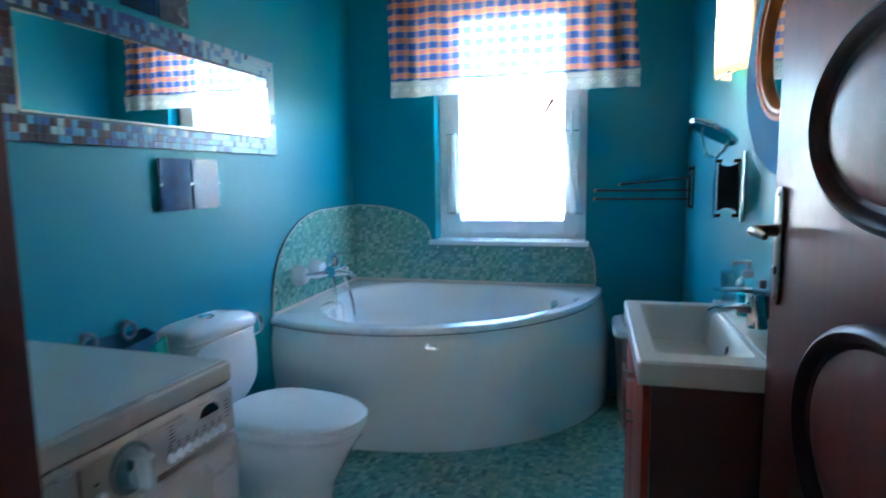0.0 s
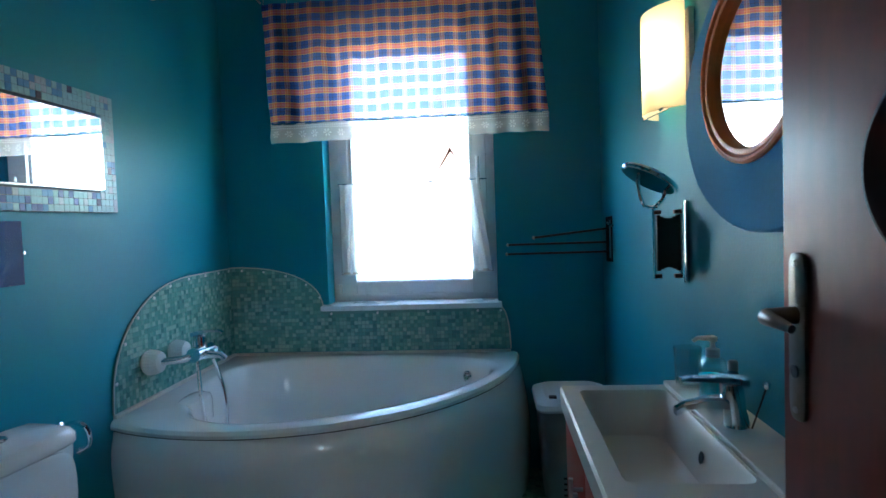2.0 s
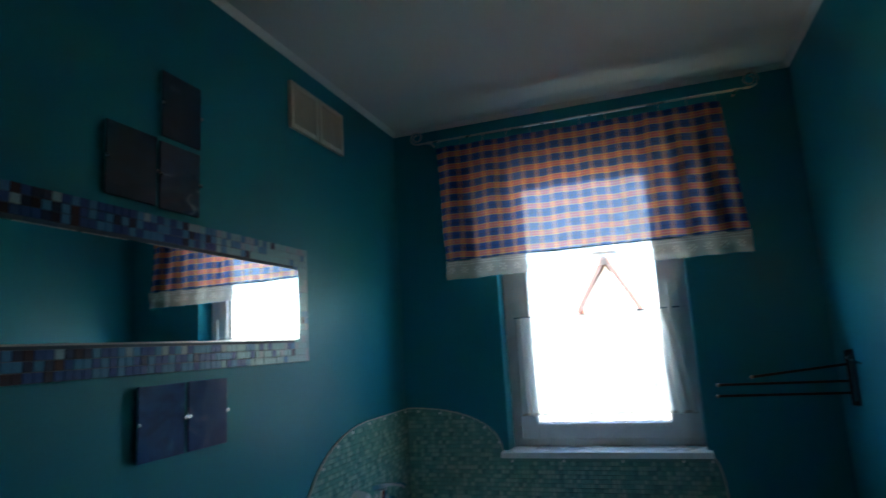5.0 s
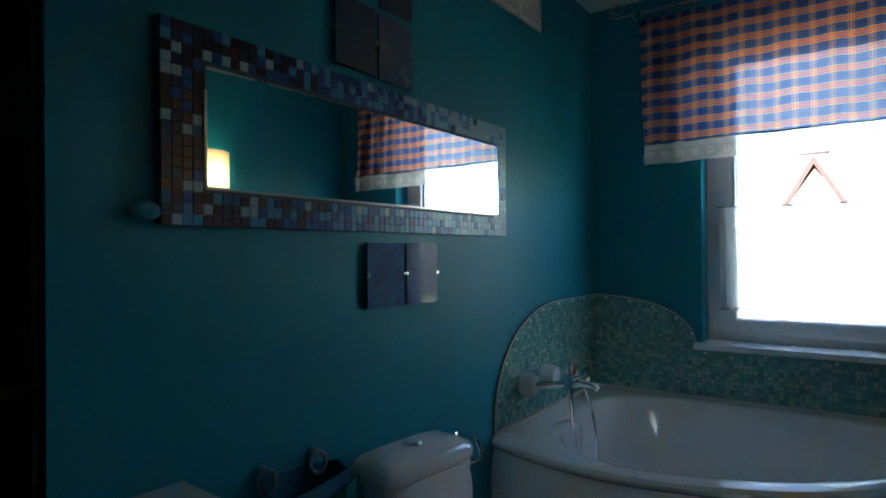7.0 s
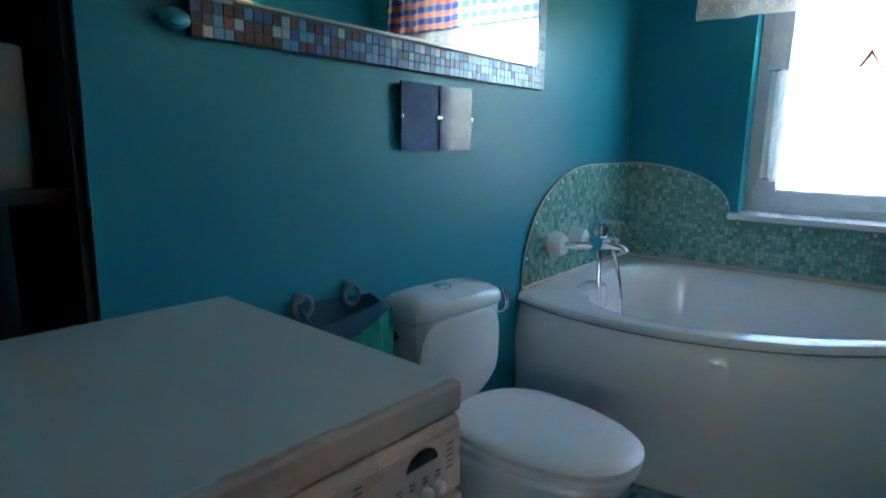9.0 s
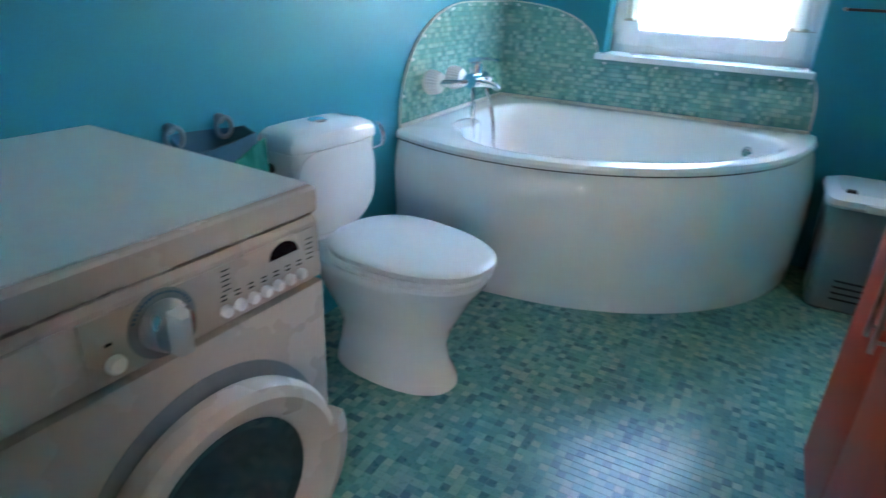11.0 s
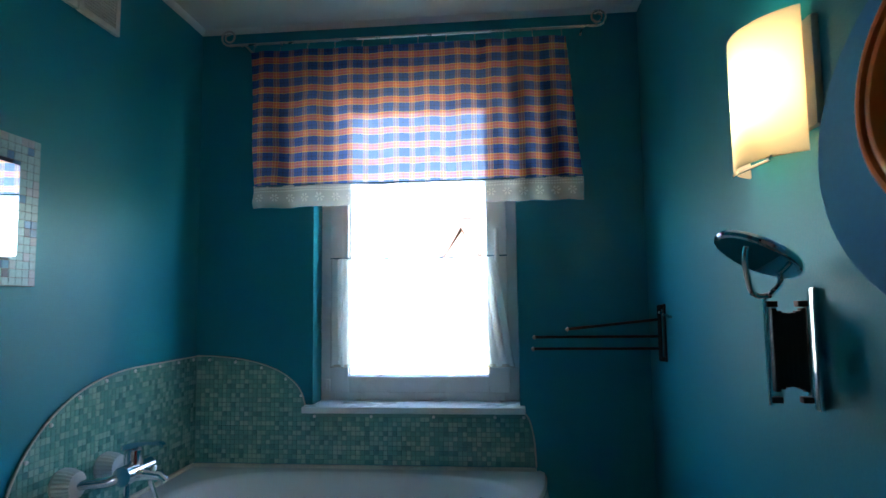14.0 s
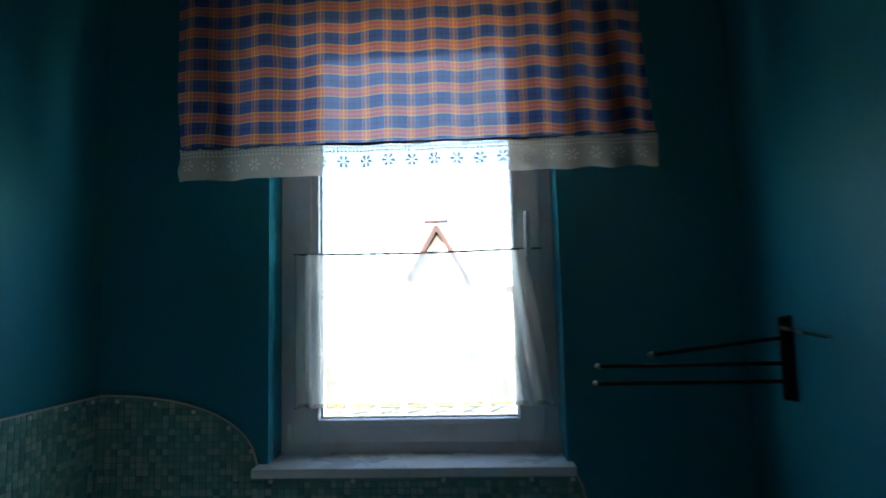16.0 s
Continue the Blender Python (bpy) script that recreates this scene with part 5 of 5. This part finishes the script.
rings = []
for k in range(25):
    a = -LA + 2 * LA * k / 24
    rings.append([shade_pt(a, z, r) for z, r in ((1.612, LR), (1.612, LR - 0.005), (1.905, LR - 0.005), (1.905, LR))])
part("shade", loft(rings), M_SHADE, lamp, "curved amber glass shade")
part("back_plate", box(XR - 0.016, XR - 0.001, 3.285, 3.52, 1.655, 1.87, 0.004), M_BEIGE, lamp)
for s in (-1, 1):
    part("shade_clip", tube([(XR - 0.012, 3.455 + s * 0.04, 1.635), (2.07, 3.455 + s * 0.09, 1.618), (2.055, 3.455 + s * 0.09, 1.608)], 0.004, n=8), M_CHROME, lamp)
part("socket", tube([(XR - 0.012, 3.44, 1.69), (2.08, 3.44, 1.69), (2.075, 3.44, 1.715)], 0.012, n=12), M_PLASTIC, lamp)

# ---- oval mirror in the blue surround ----
om = thing("oval_mirror", (XR, 2.83, 1.555), "mirror set in a sky-blue oval board with an orange inner edge", "mirror")


def oval(cy, cz, ay, az, x, n=64):
    return [Vector((x, cy + ay * math.cos(k * math.tau / n), cz + az * math.sin(k * math.tau / n))) for k in range(n)]


H0, O0 = (2.867, 1.613, 0.250, 0.198), (2.83, 1.557, 0.425, 0.287)
part("board", loft([oval(*O0, XR - 0.002), oval(*O0, XR - 0.034), oval(2.83, 1.557, 0.421, 0.283, XR - 0.038), oval(*H0, XR - 0.038), oval(*H0, XR - 0.002)], cap0=False, cap1=False), M_BLUE, om)
ring = lambda k, x: oval(H0[0], H0[1], H0[2] - k, H0[3] - k, x)
part("inner_edge", loft([ring(-0.005, XR - 0.0375), ring(-0.004, XR - 0.0430), ring(0.002, XR - 0.0455), ring(0.008, XR - 0.0440), ring(0.010, XR - 0.036)], cap0=False, cap1=False), M_ORANGE, om, "orange painted inner edge")
part("groove", loft([ring(0.0098, XR - 0.037), ring(0.0135, XR - 0.0345)], cap0=False, cap1=False), M_ORANGE_DARK, om, "dark groove line")
part("inner_step", loft([ring(0.0130, XR - 0.0350), ring(0.0145, XR - 0.0390), ring(0.020, XR - 0.0405), ring(0.026, XR - 0.0385), ring(0.029, XR - 0.030), ring(0.030, XR - 0.021)], cap0=False, cap1=False), M_ORANGE, om, "orange painted inner step")
part("glass", loft([oval(H0[0], H0[1], H0[2] - 0.009, H0[3] - 0.009, XR - 0.018), oval(H0[0], H0[1], H0[2] - 0.009, H0[3] - 0.009, XR - 0.0225)]), M_MIRROR, om, smooth=False)

# ---- vent ----
vent = thing("air_vent", (XL, 3.865, 2.4), "beige double air vent grille", "vent")
V0, V1, VZ0, VZ1 = 3.660, 4.085, 2.295, 2.490
part("back", box(XL + 0.001, XL + 0.006, V0 + 0.004, V1 - 0.004, VZ0 + 0.004, VZ1 - 0.004), M_BLACK, vent, smooth=False)
vm = (V0 + V1) / 2
for a, b in ((V0, vm - 0.004), (vm + 0.004, V1)):
    bm = bmesh.new()
    for bb in ((a, a + 0.022, VZ0, VZ1), (b - 0.022, b, VZ0, VZ1), (a + 0.022, b - 0.022, VZ0, VZ0 + 0.022), (a + 0.022, b - 0.022, VZ1 - 0.022, VZ1)):
        box(XL + 0.001, XL + 0.016, *bb, bevel=0.003, bm=bm)
    part("frame", bm, M_BEIGE, vent)
    for k in range(13):
        z = VZ0 + 0.027 + k * 0.0112
        part("slat", box(XL + 0.006, XL + 0.013, a + 0.021, b - 0.021, z, z + 0.0042), M_BEIGE, vent, smooth=False)
    for k in range(14):
        y = a + 0.03 + k * (b - a - 0.06) / 13
        part("bar", box(XL + 0.005, XL + 0.0115, y - 0.0011, y + 0.0011, VZ0 + 0.021, VZ1 - 0.021), M_BEIGE, vent, smooth=False)

# ---- small pictures ----
PICS = [((2.940, 3.101, 1.168, 1.357), (0.008, 0.05, 0.18), (0.015, 0.10, 0.30), (0.05, 0.18, 0.38), 1.0), ((3.115, 3.275, 1.168, 1.358), (0.015, 0.045, 0.18), (0.03, 0.08, 0.24), (0.09, 0.11, 0.26), 4.0), ((2.822, 2.985, 1.838, 2.032), (0.003, 0.012, 0.035), (0.006, 0.03, 0.07), (0.012, 0.05, 0.10), 7.0), ((3.003, 3.155, 2.045, 2.240), (0.006, 0.015, 0.04), (0.015, 0.035, 0.08), (0.12, 0.15, 0.2), 9.0), ((2.997, 3.152, 1.834, 2.028), (0.006, 0.02, 0.07), (0.03, 0.07, 0.15), (0.22, 0.28, 0.36), 12.0)]
for (y0, y1, z0, z1), deep, pale, streak, seed in PICS:
    p = thing("clip_frame_picture", (XL, (y0 + y1) / 2, z0), "small frameless clip picture in sea blues", "picture", group="sea pictures")
    m_ = picture_material("sea_print", deep, pale, streak, seed)
    part("backing", box(XL + 0.002, XL + 0.014, y0 + 0.012, y1 - 0.012, z0 + 0.012, z1 - 0.012), M_BLACK, p, smooth=False)
    part("print", box(XL + 0.014, XL + 0.018, y0, y1, z0, z1), m_, p, "sea-blue print", smooth=False)
    part("glass", box(XL + 0.0182, XL + 0.0205, y0, y1, z0, z1), M_GLASS, p, smooth=False)
    for s in (0, 1):
        yy = (y0, y1)[s]
        part("clip", box(XL + 0.010, XL + 0.0225, yy - 0.005, yy + 0.005, (z0 + z1) / 2 - 0.005, (z0 + z1) / 2 + 0.005, 0.001), M_CHROME, p)

# small blue peg under the mirror corner
bm = loft([[Vector((XL + 0.001 + d, 2.302 + r * math.cos(a), 1.415 + 0.6 * r * math.sin(a))) for a in [k * math.tau / 18 for k in range(18)]] for d, r in ((0, 0.03), (0.02, 0.032), (0.03, 0.02), (0.032, 0.004))])
solo("wall_peg", bm, material("teal_peg_plastic", (0.02, 0.20, 0.27), 0.35), "small rounded teal peg beside the mosaic mirror", "peg", at=(XL, 2.302, 1.415))

# ---- door leaf ----
HX, HY, EXD, EYD = 2.052, 1.628, 1.995, 2.515
door = thing("door_1", (HX, HY, 0.01), "open mahogany door with round raised panels", "door", kind="structure")
ddir = (Vector((EXD, EYD, 0)) - Vector((HX, HY, 0)))
DL = ddir.length
DROT = Matrix.Translation((HX, HY, 0)) @ Matrix.Rotation(math.atan2(ddir.y, ddir.x), 4, "Z")


def dpart(name, bm, mat, parent, label=""):
    """Door parts: along the leaf u, out of its room face v, up z."""
    bm.transform(DROT)
    return part(name, bm, mat, parent, label)


leaf = dpart("leaf", box(0, DL, -0.038, 0.0, 0.01, 2.05, 0.003), M_DOOR, door)
UC = 0.425
for zc, r, rv in ((1.355, 0.268, 0.159), (0.865, 0.268, 0.200), (0.35, 0.268, 0.20), (1.78, 0.268, 0.185)):

    def ell(k, v, n=96, zc=zc, r=r, rv=rv):
        return [Vector((UC + (r - k) * math.cos(i * math.tau / n), v, zc + (rv - k) * math.sin(i * math.tau / n))) for i in range(n)]

    dpart("moulding", loft([ell(-0.004, 0.001), ell(-0.003, 0.012), ell(0.002, 0.019), ell(0.009, 0.022), ell(0.016, 0.019), ell(0.022, 0.011), ell(0.025, 0.005), ell(0.034, 0.001)], cap0=False, cap1=False), M_DOOR_DARK, leaf, "dark rounded moulding ring")
    dpart("raised_panel", loft([ell(0.034, 0.001), ell(0.054, 0.008), ell(0.075, 0.010), ell(0.14, 0.011)], cap0=False), M_DOOR, leaf)
hset = dpart("handle_plate", loft([[Vector((DL - 0.043 + (0.0195 - k) * math.copysign(abs(math.cos(a)) ** 0.5, math.cos(a)), v, 1.1335 + (0.119 - k) * math.copysign(abs(math.sin(a)) ** 0.22, math.sin(a)))) for a in [q * math.tau / 48 for q in range(48)]] for k, v in ((0.0, 0.0005), (0.0, 0.005), (0.003, 0.007))]), M_PLATE, door, "worn dark nickel handle plate")
LU, LZ2 = DL - 0.043, 1.165
bm = lathe([(0.013, 0), (0.012, 0.02), (0.010, 0.045)], (LU, 0.006, LZ2), (0, 1, 0), 16)
tube([(LU - 0.003, 0.030, LZ2), (LU - 0.002, 0.047, LZ2), (LU - 0.012, 0.054, LZ2), (LU - 0.045, 0.054, LZ2 - 0.002), (LU - 0.07, 0.051, LZ2 - 0.006)], [0.011, 0.0115, 0.011, 0.009, 0.006], n=12, bm=bm)
dpart("lever", bm, M_PLATE, hset, "worn bronze lever")
dpart("keyhole", lathe([(0.009, 0), (0.009, 0.003), (0.004, 0.004), (0.001, 0.0035)], (LU, 0.0065, 1.085), (0, 1, 0), 14), M_BLACK, hset)
for z in (1.03, 1.238):
    dpart("screw", lathe([(0.005, 0), (0.004, 0.003), (0.001, 0.0032)], (LU, 0.0065, z), (0, 1, 0), 10), M_STEEL, hset)
bm = box(DL - 0.001, DL + 0.0025, -0.030, -0.008, 1.02, 1.25, 0.001)
box(DL + 0.002, DL + 0.011, -0.025, -0.012, 1.145, 1.175, 0.002, bm=bm)
dpart("lock_plate", bm, M_STEEL, door)
for z in (0.25, 1.8):
    dpart("hinge", lathe([(0.008, 0), (0.008, 0.09), (0.004, 0.096)], (-0.004, 0.006, z), (0, 0, 1), 12), M_BRASSY, door)

# ---- mosaic mirror ----
MY0, MY1, MZ0, MZ1 = 2.330, 3.732, 1.388, 1.810
GY0, GY1, GZ0, GZ1 = 2.430, 3.645, 1.470, 1.724
mm = thing("mosaic_mirror", (XL, 3.05, 1.388), "long wall mirror framed in blue and plum glass mosaic", "mirror")
part("backboard", box(XL + 0.001, XL + 0.022, MY0, MY1, MZ0, MZ1, 0.002), material("blue_grey_grout", (0.07, 0.11, 0.15), 0.8, vary=0.15, scale=20), mm)
rings, gx = [], XL + 0.0245
for k in range(61):
    s = k / 60
    y = GY0 + (GY1 - GY0) * s
    rings.append([Vector((XL + 0.0222, y, GZ0)), Vector((XL + 0.0222, y, GZ1)), Vector((gx, y, GZ1)), Vector((gx, y, GZ0))])
    gx += (GY1 - GY0) / 60 * radians(3.1 * (1 - s) ** 5 + 0.12)
part("glass", loft(rings), M_MIRROR, mm)
bm = bmesh.new()
for b in ((GY0 - 0.004, GY0 + 0.002, GZ0, GZ1), (GY1 - 0.002, GY1 + 0.004, GZ0, GZ1), (GY0, GY1, GZ0 - 0.004, GZ0 + 0.002), (GY0, GY1, GZ1 - 0.002, GZ1 + 0.004)):
    box(XL + 0.0222, XL + 0.0275, *b, bm=bm)
part("glass_edge", bm, M_STEEL, mm, smooth=False)
TILE_COLOURS = {"plum": (0.035, 0.012, 0.024), "dusk": (0.016, 0.024, 0.07), "cobalt": (0.018, 0.075, 0.25), "azure": (0.05, 0.23, 0.44), "pale": (0.26, 0.38, 0.46), "aqua": (0.20, 0.44, 0.50), "rose": (0.09, 0.030, 0.028)}
TILE_MATS = {k: material("mosaic_" + k, c, 0.32, vary=0.18, scale=90, grain=400, bump=0.004) for k, c in TILE_COLOURS.items()}


def tile_verts(a, b, h, inset):
    """Top and foot corners of a small pillowed tile, a and b its half sides, h its height."""
    return [(-a, -b, 0), (a, -b, 0), (a, b, 0), (-a, b, 0), (-a + inset, -b + inset, h), (a - inset, -b + inset, h), (a - inset, b - inset, h), (-a + inset, b - inset, h)]


TILE_FACES = [(0, 1, 5, 4), (1, 2, 6, 5), (2, 3, 7, 6), (3, 0, 4, 7), (4, 5, 6, 7)]


def tile_mesh(name, verts, mat):
    me = bpy.data.meshes.new(name)
    me.from_pydata(verts, [], TILE_FACES)
    me.materials.append(mat)
    return me


def turned(verts, plane):
    """Stand a tile on a wall: 'x' faces +x, 'y' faces -y, 'z' faces up."""
    if plane == "x":
        return [(z, x, y) for x, y, z in verts]
    if plane == "y":
        return [(x, -z, y) for x, y, z in verts]
    return verts


def lay(places, plane, size, h, inset, mats, parent, near, jitter, rng, joined_mats=None, limit=300):
    """Lay tiles: those that near() picks as parts of their own, the rest joined as stuff, one mesh a colour."""
    meshes, rest, count = {}, {}, 0
    base = ORIGIN[parent.name]
    for x, y, z, key in places:
        if near(x, y, z) and count < limit:
            if key not in meshes:
                meshes[key] = tile_mesh("tile", turned(tile_verts(size / 2, size / 2, h, inset), plane), mats[key])
            ob = new("tile", meshes[key])
            ob.parent = parent
            d = rng.uniform(-jitter, jitter)
            off = {"x": (d, 0, 0), "y": (0, -d, 0), "z": (0, 0, d)}[plane]
            ob.location = Vector((x, y, z)) + Vector(off) - base
            count += 1
        else:
            rest.setdefault(key, []).append((x, y, z))
    for key, spots in rest.items():
        vs, fs = [], []
        shape = turned(tile_verts(size / 2, size / 2, h, inset), plane)
        for x, y, z in spots:
            d = rng.uniform(-jitter, jitter)
            o = {"x": (d, 0, 0), "y": (0, -d, 0), "z": (0, 0, d)}[plane]
            n0 = len(vs)
            vs += [(x + p[0] + o[0] - base[0], y + p[1] + o[1] - base[1], z + p[2] + o[2] - base[2]) for p in shape]
            fs += [tuple(n0 + i for i in f) for f in TILE_FACES]
        me = bpy.data.meshes.new("tiles")
        me.from_pydata(vs, [], fs)
        me.materials.append((joined_mats or mats)[key])
        ob = new("mosaic_tiles", me)
        ob.parent = parent
        tagged(ob, kind="stuff")


rng = random.Random(11)
PITCH = 0.0235
spots = []
ny, nz = round((MY1 - MY0) / PITCH), round((MZ1 - MZ0) / PITCH)
py, pz = (MY1 - MY0) / ny, (MZ1 - MZ0) / nz
for i in range(ny):
    for j in range(nz):
        y, z = MY0 + (i + 0.5) * py, MZ0 + (j + 0.5) * pz
        if GY0 - 0.005 < y < GY1 + 0.005 and GZ0 - 0.006 < z < GZ1 + 0.006:
            continue
        u = (y - MY0) / (MY1 - MY0)
        mixes = [("plum", max(0.0, 0.46 - 1.2 * u)), ("rose", max(0.0, 0.12 - 0.4 * u)), ("dusk", max(0.035, 0.22 - 0.35 * u)), ("pale", 0.20 - 0.25 * min(u, 0.5) + 0.2 * max(0, u - 0.65)), ("cobalt", max(0.01, 0.44 * (1 - abs(u - 0.35) * 1.7))), ("azure", 0.04 + 0.40 * max(0, 1 - abs(u - 0.5) * 2.4)), ("aqua", max(0.0, 1.9 * (u - 0.55)))]
        tot = rng.random() * sum(w for _, w in mixes)
        for key, w in mixes:
            tot -= w
            if tot <= 0:
                break
        spots.append((XL + 0.022, y, z, key))
lay(spots, "x", PITCH - 0.0007, 0.0035, 0.0007, TILE_MATS, mm, lambda x, y, z: y < 2.85, 0.0005, rng)

# ---- splashback tiles ----
SPLASH_STOPS = [(0.0, (0.14, 0.36, 0.32)), (0.20, (0.20, 0.43, 0.37)), (0.42, (0.28, 0.50, 0.43)), (0.62, (0.15, 0.38, 0.34)), (0.76, (0.34, 0.54, 0.46)), (0.90, (0.11, 0.29, 0.27))]
M_SPL = {"a": mosaic_material("splash_tile", SPLASH_STOPS, 0.22, True)}
M_SPL_J = {"a": mosaic_material("splash_tiles", SPLASH_STOPS, 0.22, False)}
P2 = 0.020
west, north = [], []
j = 0
z = 0.64 + P2 / 2
while z < 1.11:
    y = YN - 0.008 - P2 / 2
    while y > SP0 + 0.004:
        if min(splash_west(y - P2 * 0.5), splash_west(y + P2 * 0.5)) > z + P2 * 0.45:
            west.append((XL + 0.006, y, z, "a"))
        y -= P2
    x = XL + 0.0115 + P2 / 2
    while x < SPX1 - 0.006:
        if min(splash_north(x - P2 * 0.5), splash_north(min(x + P2 * 0.5, SPX1))) > z + P2 * 0.45:
            north.append((x, YN - 0.006, z, "a"))
        x += P2
    z += P2
lay(west, "x", P2 - 0.0016, 0.003, 0.0008, M_SPL, splash, lambda x, y, z: y < 4.0 and z < 1.0, 0.0003, rng, M_SPL_J, 200)
lay(north, "y", P2 - 0.0016, 0.003, 0.0008, M_SPL, splash, lambda x, y, z: x < 0.55 and z < 0.76, 0.0003, rng, M_SPL_J, 100)

# ---- floor tiles ----
FLOOR_STOPS = [(0.0, (0.085, 0.29, 0.28)), (0.18, (0.14, 0.37, 0.34)), (0.42, (0.19, 0.42, 0.37)), (0.62, (0.10, 0.33, 0.31)), (0.76, (0.28, 0.47, 0.40)), (0.88, (0.05, 0.20, 0.21))]
M_FL = {"a": mosaic_material("floor_tile", FLOOR_STOPS, 0.29, True)}
M_FL_J = {"a": mosaic_material("floor_tiles", FLOOR_STOPS, 0.29, False)}
P3 = 0.0245
spots = []
for i in range(int((XR - XL) / P3)):
    for j in range(int((YN - YS + 0.13) / P3)):
        x, y = XL + (i + 0.5) * P3, YS - 0.13 + (j + 0.5) * P3
        # none under the bath
        if y > 3.75 and ((x - BX) / 1.0) ** 2 + ((YN - y) / 0.95) ** 2 < 1:
            continue
        spots.append((x, y, -0.003, "a"))
lay(spots, "z", P3 - 0.0009, 0.0032, 0.0004, M_FL, floor, lambda x, y, z: 0.95 < x < 1.45 and 2.45 < y < 2.82, 0.00035, rng, M_FL_J, 300)
